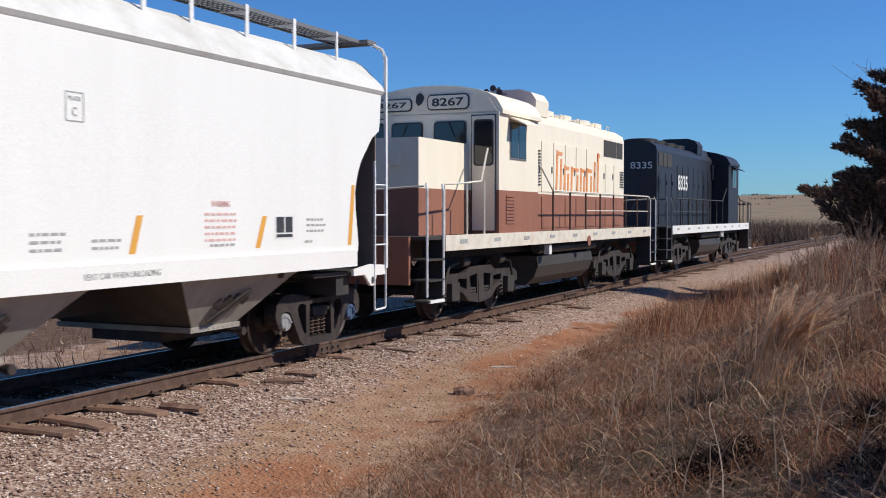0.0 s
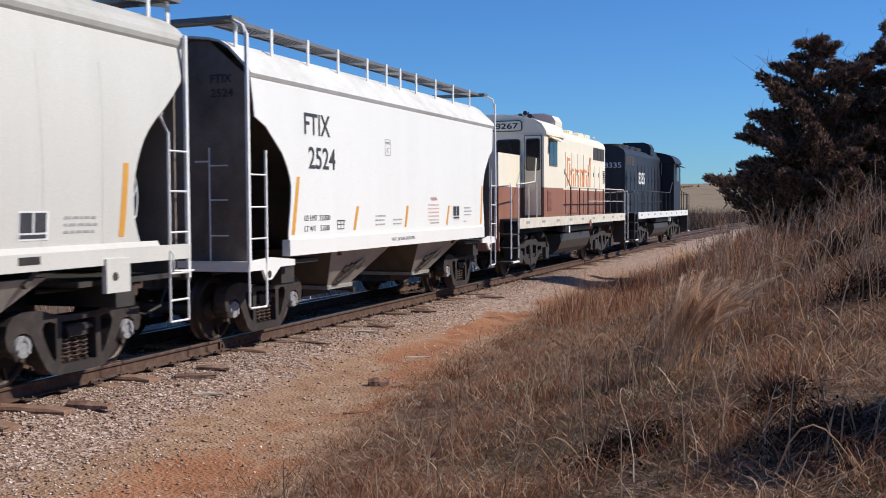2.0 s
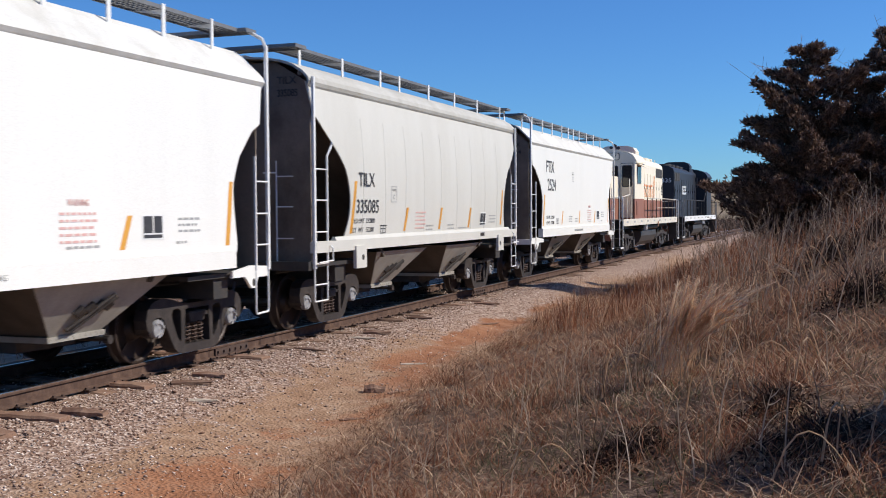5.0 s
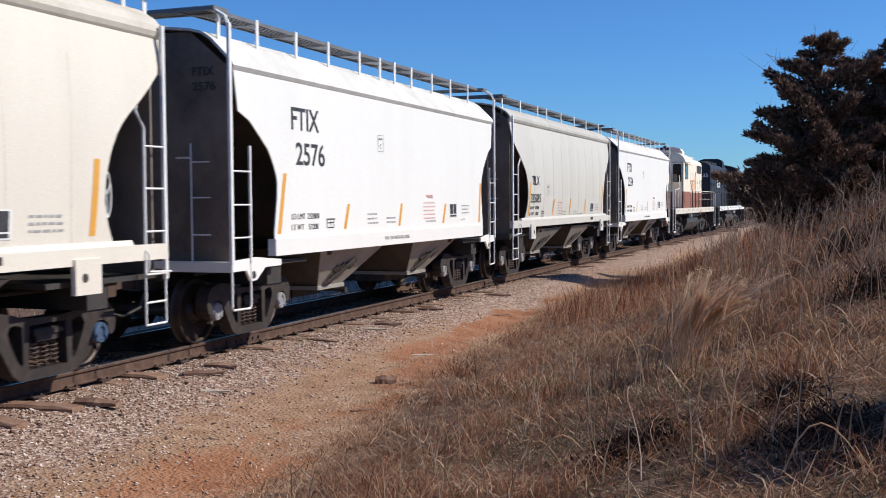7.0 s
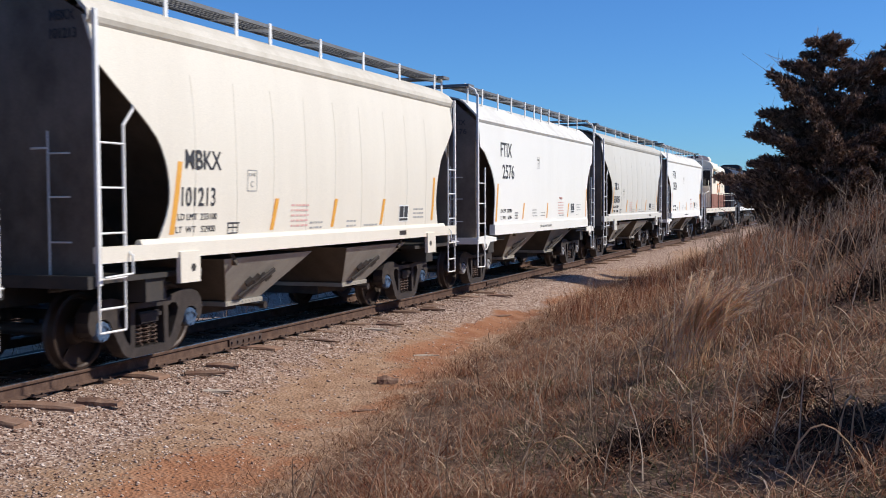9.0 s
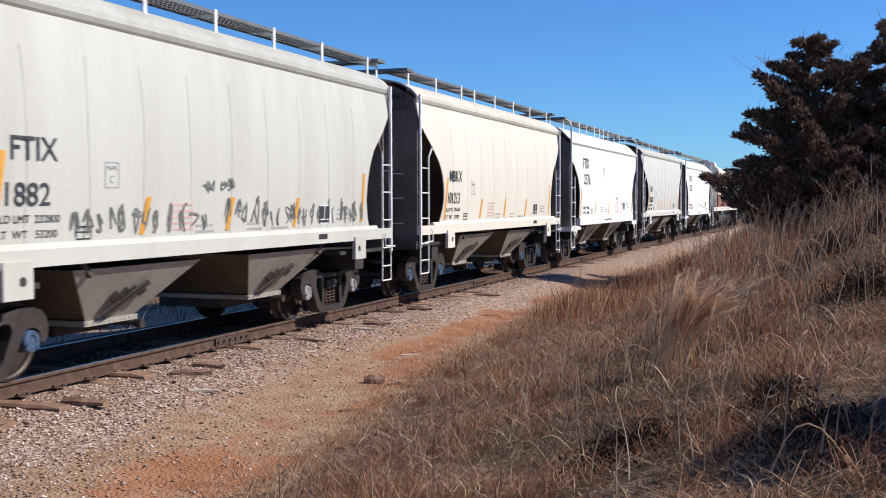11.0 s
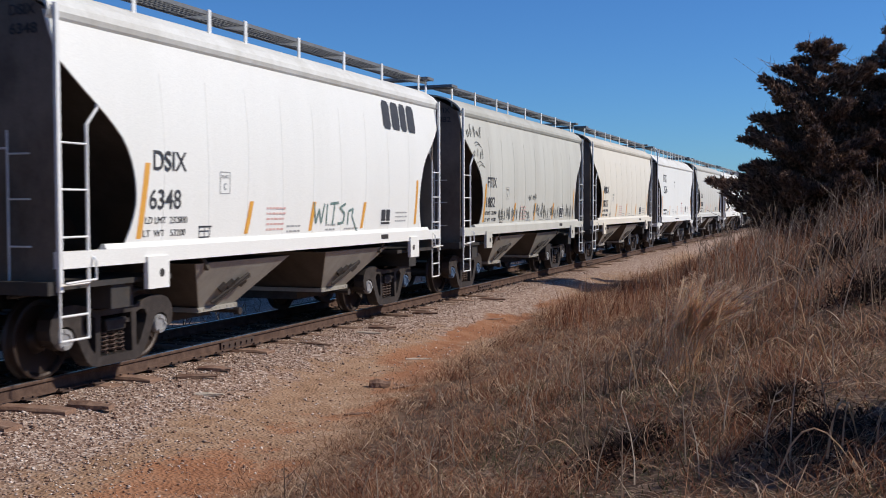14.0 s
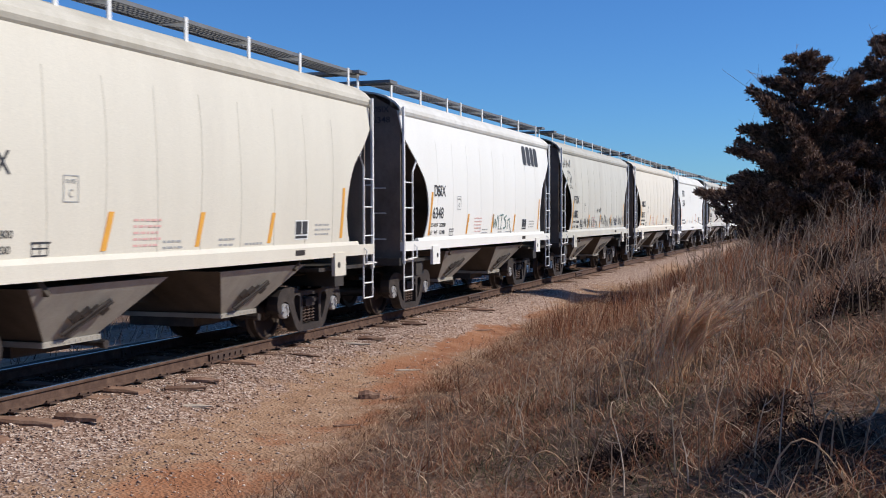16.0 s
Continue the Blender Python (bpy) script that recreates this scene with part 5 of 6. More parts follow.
# ---- dry grass ----
def blades(name, rootx, rooty, length, width, lean, droop, mat, label, seed, bias=(0.0, 0.0), seg=4, category="dry grass", rootz=None, lumpy=False):
    """Ribbons that rise, lean and droop."""
    rng = np.random.default_rng(seed)
    k = len(rootx)
    z0 = height(rootx, rooty) - 0.01 if rootz is None else rootz
    if lumpy:
        field = np.sin(rootx * 2.3 + 1.1 * np.sin(rooty * 1.7)) + np.sin(rooty * 2.9 + 1.3 * np.sin(rootx * 2.1 + 0.5)) + 0.7 * np.sin(rootx * 5.1 - rooty * 4.3)
        length = length * np.clip(0.80 + 0.32 * field, 0.25, 1.6)
        a = 2.4 * np.sin(rootx * 1.9 + 0.8 * rooty) + 2.0 * np.sin(rooty * 1.6 - rootx) + rng.normal(0, 1.6, k)
    else:
        a = rng.uniform(0, 6.283, k)
    dx, dy = np.cos(a) * lean + bias[0], np.sin(a) * lean + bias[1]
    w = rng.uniform(0, 6.283, k)
    wx, wy = np.cos(w) * width, np.sin(w) * width
    bend = rng.normal(0, 0.05, (k, 2))
    verts = np.empty((k, seg + 1, 2, 3))
    for j in range(seg + 1):
        t = j / seg
        h = length * (t - droop * t ** 2.4)
        out = length * (0.35 * t + 0.65 * t * t)
        px, py = rootx + dx * out + bend[:, 0] * np.sin(t * 4), rooty + dy * out + bend[:, 1] * np.sin(t * 4)
        tw = 1 - 0.85 * t
        verts[:, j, 0] = np.stack([px - wx * tw, py - wy * tw, z0 + h], -1)
        verts[:, j, 1] = np.stack([px + wx * tw, py + wy * tw, z0 + h], -1)
    q = np.array([[2 * j, 2 * j + 1, 2 * j + 3, 2 * j + 2] for j in range(seg)])
    f = (q[None] + (2 * (seg + 1)) * np.arange(k)[:, None, None]).reshape(-1, 4)
    return mesh_stuff(name, verts.reshape(-1, 3), f, mat, label, category)


def bank_points(n, seed, y0, y1, power=1.6, into=0.0, reach=9.0, clump=0.0):
    """Roots scattered on the bank, thinning with distance, gathered in tussocks."""
    rng = np.random.default_rng(seed)
    y = y0 + (y1 - y0) * rng.random(n) ** power
    d = into + (reach - into) * rng.random(n)
    if clump:
        m = max(1, n // 26)
        cy = y0 + (y1 - y0) * rng.random(m) ** power
        cd = into + (reach - into) * rng.random(m)
        i = rng.integers(0, m, n)
        y, d = cy[i] + rng.normal(0, clump, n), cd[i] + rng.normal(0, clump, n)
    u = edge(y) + d
    keep = (u + KAPPA * y * y / 2 < 9.6 + np.maximum(y, 0) * 0.13) & ((np.hypot(u - 9.13, y) > 2.2))
    y, u = y[keep], u[keep]
    return u + KAPPA * y * y / 2, y


M["thatch"] = island_material("bleached_thatch", ((0.0, (0.055, 0.026, 0.017)), (0.35, (0.20, 0.104, 0.064)), (0.7, (0.41, 0.245, 0.155)), (1.0, (0.86, 0.66, 0.47))), through_light=0.40)
M["bluestem"] = island_material("russet_bluestem", ((0.0, (0.085, 0.030, 0.018)), (0.4, (0.25, 0.098, 0.053)), (0.75, (0.39, 0.185, 0.108)), (1.0, (0.70, 0.47, 0.31))), through_light=0.40)
M["straw"] = island_material("pale_straw", ((0.0, (0.36, 0.22, 0.13)), (0.6, (0.62, 0.44, 0.29)), (1.0, (0.84, 0.69, 0.51))), through_light=0.45)
M["green_tuft"] = island_material("winter_green_tuft", ((0.0, (0.05, 0.055, 0.025)), (0.6, (0.10, 0.10, 0.05)), (1.0, (0.2, 0.18, 0.1))), through_light=0.2)


def span(x, lo, hi, seed):
    return lo + (hi - lo) * np.random.default_rng(seed).random(len(x))


gx, gy = bank_points(76000, 21, 2.5, 32, 1.5, -0.25)
blades("thatch_grass", gx, gy, span(gx, 0.06, 0.27, 1), span(gx, 0.0022, 0.0058, 2), span(gx, 0.5, 2.1, 3), span(gx, 0.2, 0.9, 4), M["thatch"], "matted short bleached dry grass on the bank", 5, lumpy=True)
gx, gy = bank_points(64000, 22, 3.5, 45, 1.4, 0.1, clump=0.11)
blades("bluestem_grass", gx, gy, span(gx, 0.12, 0.42, 6), span(gx, 0.0018, 0.0046, 7), span(gx, 0.2, 1.3, 8), span(gx, 0.1, 0.85, 9), M["bluestem"], "russet dry bluestem grass in tussocks", 10, bias=(0.08, 0.0), lumpy=True)
gx, gy = bank_points(8000, 23, 19, 75, 1.0, 0.4, clump=0.25)
blades("far_bluestem_grass", gx, gy, span(gx, 0.4, 0.95, 11), span(gx, 0.004, 0.009, 12), span(gx, 0.1, 0.5, 13), span(gx, 0.0, 0.3, 14), M["bluestem"], "taller russet grass along the crest", 15)
gx, gy = bank_points(6000, 24, 3, 34, 1.3, 0.2)
blades("straw_grass", gx, gy, span(gx, 0.12, 0.46, 16), span(gx, 0.002, 0.0045, 17), span(gx, 0.4, 1.6, 18), span(gx, 0.4, 1.0, 19), M["straw"], "scattered pale curling straw stems", 20, seg=6, lumpy=True)
gx, gy = bank_points(120, 25, 3.5, 16, 1.2, 0.8)
blades("curled_straw", gx, gy, span(gx, 0.3, 0.6, 26), span(gx, 0.005, 0.010, 27), span(gx, 0.4, 0.9, 28), span(gx, 0.7, 1.0, 29), M["straw"], "broad pale curled dead leaves", 30, seg=7)
gx, gy = bank_points(12000, 26, 3, 13, 1.2, 1.5, clump=0.2)
blades("green_tufts", gx, gy, span(gx, 0.06, 0.16, 31), span(gx, 0.002, 0.005, 32), span(gx, 0.3, 0.9, 33), span(gx, 0.1, 0.5, 34), M["green_tuft"], "low olive green winter tufts under dry grass", 35)
rc = np.random.default_rng(36)
gx, gy = rc.uniform(5.4, 15.0, 16000), rc.uniform(-9.0, 14.0, 16000)
keep = (np.hypot(gx - 9.13, gy) > 1.3) & ((gy < 2.8) | (gx > 9.4 + 0.13 * gy))
gx, gy = gx[keep], gy[keep]
blades("trodden_grass", gx, gy, span(gx, 0.06, 0.22, 37), span(gx, 0.003, 0.008, 38), span(gx, 0.5, 1.8, 39), span(gx, 0.3, 0.9, 40), M["thatch"], "short trodden dry grass on the bank", 52, lumpy=True)
# sparse tufts creeping onto the earth, and the field across the track
ry = np.random.default_rng(41)
gy = 4 + 46 * ry.random(8000) ** 1.4
gu = edge(gy) + 0.25 - np.abs(ry.normal(0, 0.42, 8000)) - 0.15 * np.sin(gy * 2.7) * np.sin(gy * 1.1)
blades("verge_tufts", gu + KAPPA * gy * gy / 2, gy, span(gu, 0.05, 0.22, 42), span(gu, 0.002, 0.004, 43), span(gu, 0.4, 1.2, 44), span(gu, 0.1, 0.6, 45), M["thatch"], "thin dry tufts at the edge of the earth", 46)
gy = 2 + 70 * ry.random(9000)
gu = -3.2 - 14 * ry.random(9000)
blades("field_grass", gu + KAPPA * gy * gy / 2, gy, span(gu, 0.2, 0.6, 47), span(gu, 0.005, 0.012, 48), span(gu, 0.2, 0.8, 49), span(gu, 0.0, 0.5, 50), M["thatch"], "dry grass of the field across the track", 51)


M["plume"] = island_material("silvery_seed_head", ((0.0, (0.62, 0.40, 0.26)), (0.6, (0.84, 0.63, 0.45)), (1.0, (0.92, 0.78, 0.60))), through_light=0.55)


def plume_clump(x, y, n, seed, tall):
    """Tall stems that end in feathery heads, leaning with the wind."""
    rng = np.random.default_rng(seed)
    px, py = x + rng.normal(0, 0.12, n), y + rng.normal(0, 0.15, n)
    blades("plume_stems", px, py, rng.uniform(0.55, 1.0, n) * tall, np.full(n, 0.004), rng.uniform(0.05, 0.25, n), rng.uniform(0, 0.15, n), M["straw"], "tall straw-coloured grass stems", seed, bias=(0.22, 0.0))
    hx, hy, hz = [], [], []
    heads = bmesh.new()
    for k in range(n):
        h = tall * rng.uniform(0.6, 1.0)
        lean, yl = 0.12 + 0.72 * rng.random() ** 1.2, rng.normal(0, 0.12)
        z = float(height(px[k], py[k]))
        pts = [(px[k] + lean * h * (0.35 * t + 0.65 * t * t), py[k] + yl * h * (0.35 * t + 0.65 * t * t), z + h * (t - 0.16 * lean * t ** 3)) for t in (0.0, 0.3, 0.55, 0.66, 0.78, 0.9, 1.0)]
        tube(heads, pts, [0.003, 0.003, 0.004, 0.009, 0.011, 0.008, 0.002], 5)
        for q in range(40):
            t = 0.58 + 0.42 * q / 40
            out = h * (0.35 * t + 0.65 * t * t)
            hx.append(px[k] + lean * out + rng.normal(0, 0.005)), hy.append(py[k] + yl * out + rng.normal(0, 0.005))
            hz.append(z + h * (t - 0.16 * lean * t ** 3) - 0.01)
    tagged(part("plume_spikes", heads, M["plume"]), "pale nodding seed spikes of tall grass", "dry grass", kind="stuff")
    hx, hy, hz = map(np.array, (hx, hy, hz))
    blades("plume_heads", hx, hy, rng.uniform(0.03, 0.06, len(hx)), np.full(len(hx), 0.0055), rng.uniform(0.1, 0.5, len(hx)), rng.uniform(0.0, 0.3, len(hx)), M["plume"], "feathery pale seed heads", seed + 1, bias=(0.55, 0), rootz=hz, seg=2)


plume_clump(7.70, 10.9, 64, 61, 1.08)
plume_clump(7.0, 13.4, 10, 63, 0.7)
plume_clump(8.1, 12.6, 10, 65, 0.7)


# ---- dead weeds on the crest, with side twigs ----
def weeds(n, seed, y0, y1, d0, d1, tall, name, label):
    rng = np.random.default_rng(seed)
    bm = bmesh.new()
    for k in range(n):
        y = rng.uniform(y0, y1)
        u = float(foot(y)) + rng.uniform(d0, d1)
        x = u + KAPPA * y * y / 2
        z = float(height(x, y))
        h = tall * rng.uniform(0.55, 1.1)
        lx, ly = rng.normal(0.05, 0.22), rng.normal(0, 0.2)
        pts = [(x + lx * h * t * t, y + ly * h * t, z + h * t) for t in (0, 0.3, 0.6, 0.85, 1.0)]
        tube(bm, pts, [0.006, 0.005, 0.004, 0.003, 0.0015], 4)
        for q in range(rng.integers(1, 5)):
            t = rng.uniform(0.4, 0.9)
            p = Vector((x + lx * h * t * t, y + ly * h * t, z + h * t))
            e = p + Vector((rng.normal(0, 0.18), rng.normal(0, 0.18), rng.uniform(0.1, 0.35))) * h * 0.7
            tube(bm, [p, (p + e) / 2 + Vector((0, 0, -0.01)), e], [0.0035, 0.003, 0.001], 4)
    return tagged(part(name, bm, M["weed"]), label, "dead weeds", kind="stuff")


M["weed"] = island_material("grey_brown_stems", ((0.0, (0.13, 0.085, 0.06)), (0.6, (0.27, 0.19, 0.135)), (1.0, (0.45, 0.36, 0.28))))
weeds(330, 71, 11, 24, 2.6, 7.0, 1.15, "crest_weeds", "tall bare brown weed stems on the bank's crest")
weeds(130, 72, 6, 14, 0.6, 4.5, 0.55, "bank_weeds", "thin bare weed stems among dry grass")
weeds(90, 73, 24, 60, 1.0, 6.0, 0.9, "far_weeds", "bare weed stems beside the track")


# ---- broken pale stalks that arch over the grass ----
def stalk(x, y, length, rise, turn, thick):
    z = float(height(x, y)) + 0.06
    a = radians(turn)
    bm = bmesh.new()
    pts = [(x + math.cos(a) * length * t, y + math.sin(a) * length * t, max(z + (rise + 0.12) * math.sin(math.pi * t ** 0.8), float(height(x + math.cos(a) * length * t, y + math.sin(a) * length * t)) + 0.02)) for t in np.linspace(0, 1, 8)]
    tube(bm, pts, [1.25 * thick * (1 - 0.6 * t) for t in np.linspace(0, 1, 8)], 5)
    return tagged(part("dry_stalk", bm, M["straw"]), "broken pale stalk arching over dry grass", "dry stalk", "broken stalks on the bank")


stalk(8.50, 9.0, 0.62, 0.20, -28, 0.0065)
stalk(8.85, 8.75, 0.34, 0.10, -60, 0.006)
stalk(9.12, 6.5, 0.40, 0.20, 62, 0.0065)
stalk(9.20, 6.6, 0.34, 0.16, 75, 0.005)
stalk(8.86, 6.2, 0.46, 0.16, 12, 0.0055)
stalk(6.85, 7.9, 0.55, 0.10, -35, 0.006)
stalk(7.05, 7.6, 0.45, 0.14, 20, 0.007)
stalk(8.92, 8.5, 0.40, 0.20, 60, 0.008)
stalk(8.72, 15.4, 0.55, 0.34, 5, 0.011)
stalk(9.05, 15.2, 0.45, 0.40, 40, 0.010)


def thicket(x, y, wide, deep, tall, n, seed):
    """A low tangle of dark leafless twigs and withered leaves, also used to darken shaded hollows."""
    rng = np.random.default_rng(seed)
    bm = bmesh.new()
    for k in range(n):
        a, q = rng.uniform(0, 6.283), abs(rng.normal(0, 0.6))
        px, py = x + math.cos(a) * q * wide * 0.8, y + math.sin(a) * q * deep * 0.8
        z = float(height(px, py))
        h = tall * max(0.3, 1.1 - 0.5 * q) * rng.uniform(0.5, 1.5)
        b, o = rng.uniform(0, 6.283), rng.uniform(0.15, 0.5)
        pts = [(px + math.cos(b) * o * t * h * 2 + rng.normal(0, 0.012), py + math.sin(b) * o * t * h * 2 + rng.normal(0, 0.012), z + h * (1.25 * t - 0.35 * t * t)) for t in (0, 0.35, 0.7, 1.0)]
        tube(bm, pts, [0.0045, 0.004, 0.003, 0.0012], 3)
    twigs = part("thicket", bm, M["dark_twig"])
    tagged(twigs, "low dark tangle of leafless twigs, also deepening shade in dry grass", "thicket", kind="stuff")
    m = n * 9
    a, q = rng.uniform(0, 6.283, m), np.abs(rng.normal(0, 0.55, m))
    px, py = x + np.cos(a) * q * wide, y + np.sin(a) * q * deep
    pz = height(px, py) + tall * np.clip(1.0 - 0.6 * q, 0.1, 1) * rng.random(m) * (0.75 + 0.35 * np.sin(px * 9 + 2 * np.sin(py * 7)))
    d = rng.normal(0, 1, (m, 3))
    d /= np.linalg.norm(d, axis=1, keepdims=True)
    w = np.cross(d, rng.normal(0, 1, (m, 3)))
    w /= np.linalg.norm(w, axis=1, keepdims=True)
    l = rng.uniform(0.012, 0.034, m)[:, None]
    c = np.stack([px, py, pz], -1)
    v = np.stack([c - d * l, c + w * l * 0.35, c + d * l, c - w * l * 0.35], 1)
    mesh_stuff("thicket_leaves", v.reshape(-1, 3), np.arange(4 * m).reshape(-1, 4), M["dark_leaf"], "withered dark leaves of a low thicket, also standing for shade", "thicket")


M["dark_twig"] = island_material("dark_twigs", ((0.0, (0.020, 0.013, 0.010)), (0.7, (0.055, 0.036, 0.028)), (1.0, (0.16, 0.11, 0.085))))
M["dark_leaf"] = island_material("withered_shade_leaf", ((0.0, (0.012, 0.008, 0.006)), (0.6, (0.040, 0.022, 0.016)), (1.0, (0.085, 0.052, 0.036))))
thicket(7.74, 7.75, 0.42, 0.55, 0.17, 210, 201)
# these two only blacken the shadow that falls across the bank
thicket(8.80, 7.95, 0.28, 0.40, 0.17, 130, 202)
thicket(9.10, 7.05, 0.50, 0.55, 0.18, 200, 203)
# these are added to darken the hollows below the crest weeds
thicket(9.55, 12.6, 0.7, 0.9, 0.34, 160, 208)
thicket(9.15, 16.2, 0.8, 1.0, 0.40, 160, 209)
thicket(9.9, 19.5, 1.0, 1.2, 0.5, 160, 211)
rs = random.Random(77)
for k in range(26):
    y = rs.uniform(7.5, 17.0)
    stalk(float(foot(y)) + rs.uniform(2.2, 4.6), y, rs.uniform(0.25, 0.7), rs.uniform(0.12, 0.4), rs.uniform(-60, 60) + 180 * rs.randrange(2), rs.uniform(0.004, 0.009))


# ================= track =================
track = tagged(new("railway_track"), "single railway track with weathered wooden ties on gravel", kind="structure")
M["wood"] = material("weathered_tie_wood", (0.17, 0.09, 0.058), 0.9, second=(0.29, 0.195, 0.135), scale=5, grain=45, amount=0.8, bump=0.5, bump_scale=25, per_object=0.3)
M["rail_web"] = material("brown_rail_steel", (0.085, 0.052, 0.04), 0.85, spec=0.15, second=(0.2, 0.13, 0.095), scale=6, amount=0.6, bump=0.15)
RAIL = [(-0.07, -0.17), (0.07, -0.17), (0.07, -0.158), (0.012, -0.14), (0.010, -0.045), (0.034, -0.035), (0.037, -0.012), (0.026, -0.0015), (-0.026, -0.0015), (-0.037, -0.012), (-0.034, -0.035), (-0.010, -0.045), (-0.012, -0.14), (-0.07, -0.158)]
for s in (0.7525, -0.7525):
    bm = bmesh.new()
    rings = [[bm.verts.new(along(u, s + a, b)) for a, b in RAIL] for u in range(-70, 230, 3)]
    for p, q in zip(rings, rings[1:]):
        for k in range(len(RAIL)):
            bm.faces.new((p[k], p[(k + 1) % len(RAIL)], q[(k + 1) % len(RAIL)], q[k]))
    bm.faces.new(rings[0]), bm.faces.new(rings[-1])
    rail = part("rail", bm, "rail_web", track, "brown steel rail with a worn head")
    bm = bmesh.new()
    rings = [[bm.verts.new(along(u, s + a, b)) for a, b in ((-0.024, -0.004), (-0.022, 0.0), (0.022, 0.0), (0.024, -0.004))] for u in range(-70, 230, 3)]
    for p, q in zip(rings, rings[1:]):
        for k in range(3):
            bm.faces.new((p[k], p[k + 1], q[k + 1], q[k]))
    part("running_surface", bm, "polished", rail, "bright worn band on the rail head")
    # a bolted joint
    for u in (13.9, 25.8, 37.7):
        bm = bmesh.new()
        for e in (1, -1):
            box(bm, *sorted((s + e * 0.012, s + e * 0.040)), -0.46, 0.46, -0.145, -0.04)
            for k in range(6):
                box(bm, *sorted((s + e * 0.04, s + e * 0.065)), -0.40 + k * 0.16 - 0.016, -0.40 + k * 0.16 + 0.016, -0.11, -0.075)
        j = part("joint_bar", bm, "rust", track, "rusty bolted joint bar", soft=0.003)
        j.matrix_basis = track_pose(u)


def tie_mesh(seed):
    rng = random.Random(seed)
    bm = bmesh.new()
    n = 14
    rings = []
    for i in range(n + 1):
        x = -1.30 + 2.6 * i / n
        w, h = 0.112 + rng.uniform(-0.006, 0.006), rng.uniform(-0.006, 0.004)
        e = 0.02 * rng.random() if i in (0, n) else 0
        rings.append([bm.verts.new((x + rng.uniform(-0.02, 0.02) * (i in (0, n)), y, z)) for y, z in ((-w, -0.34), (w, -0.34), (w + 0.003, -0.20 + h), (w - 0.02, -0.172 + h - e), (rng.uniform(-0.02, 0.02), -0.176 + h - e), (-w + 0.02, -0.172 + h - e), (-w - 0.003, -0.20 + h))])
    for p, q in zip(rings, rings[1:]):
        for k in range(7):
            bm.faces.new((p[k], p[(k + 1) % 7], q[(k + 1) % 7], q[k]))
    bm.faces.new(rings[0]), bm.faces.new(rings[-1])
    ob = part("tie", bm, "wood")
    me = ob.data
    bpy.data.objects.remove(ob)
    return me


def plate_mesh():
    bm = bmesh.new()
    box(bm, -0.16, 0.16, -0.09, 0.09, -0.176, -0.162)
    for x, y in ((-0.085, 0.05), (0.085, -0.05), (0.13, 0.05)):
        box(bm, x - 0.012, x + 0.012, y - 0.012, y + 0.012, -0.165, -0.14)
    ob = part("tie_plate", bm, "rust")
    me = ob.data
    bpy.data.objects.remove(ob)
    return me


tie_kinds, plate = [tie_mesh(k) for k in range(6)], plate_mesh()
rt = random.Random(5)
u = 2.0
while u < 110:
    t = share("tie", tie_kinds[rt.randrange(6)], track_pose(u) @ pose(rt.uniform(-0.22, 0.16), 0, rt.uniform(-0.065, 0.014), 0, rt.uniform(-0.6, 0.6), rt.uniform(-2.5, 2.5)), track)
    if u < 45:
        for s in (0.7525, -0.7525):
            share("tie_plate", plate, track_pose(u) @ pose(s, 0, 0.0035), track)
    u += 0.53 + rt.uniform(-0.04, 0.05)


for u, dx, rz in ((7.75, 0.32, 4), (8.35, 0.42, -5), (8.9, 0.38, 9)):
    share("tie", tie_kinds[rt.randrange(6)], track_pose(u) @ pose(dx, 0, 0.03, 0, 0.8, rz), track)


# ---- loose wood beside the track ----
def splintered(name, x, y, length, w, h, turn, mat, label, category, tilt=0):
    rng = random.Random(int(x * 100 + y * 7))
    bm = bmesh.new()
    n = 6
    rings = []
    for i in range(n + 1):
        t = i / n
        taper = 0.55 + 0.45 * math.sin(math.pi * min(1, 0.15 + t))
        rings.append([bm.verts.new((length * (t - 0.5) + rng.uniform(-0.01, 0.01), w * taper * math.cos(q) * rng.uniform(0.8, 1.1), max(-0.45, math.sin(q)) * h * taper * rng.uniform(0.8, 1.15))) for q in np.linspace(0, 6.283, 8)[:-1]])
    for p, q in zip(rings, rings[1:]):
        for k in range(7):
            bm.faces.new((p[k], p[(k + 1) % 7], q[(k + 1) % 7], q[k]))
    bm.faces.new(rings[0]), bm.faces.new(rings[-1])
    ob = part(name, bm, mat)
    ob.matrix_basis = pose(x, y, float(height(x, y)) + 0.38 * h, 0, tilt, turn)
    return tagged(ob, label, category, "scraps of old wood by the track")


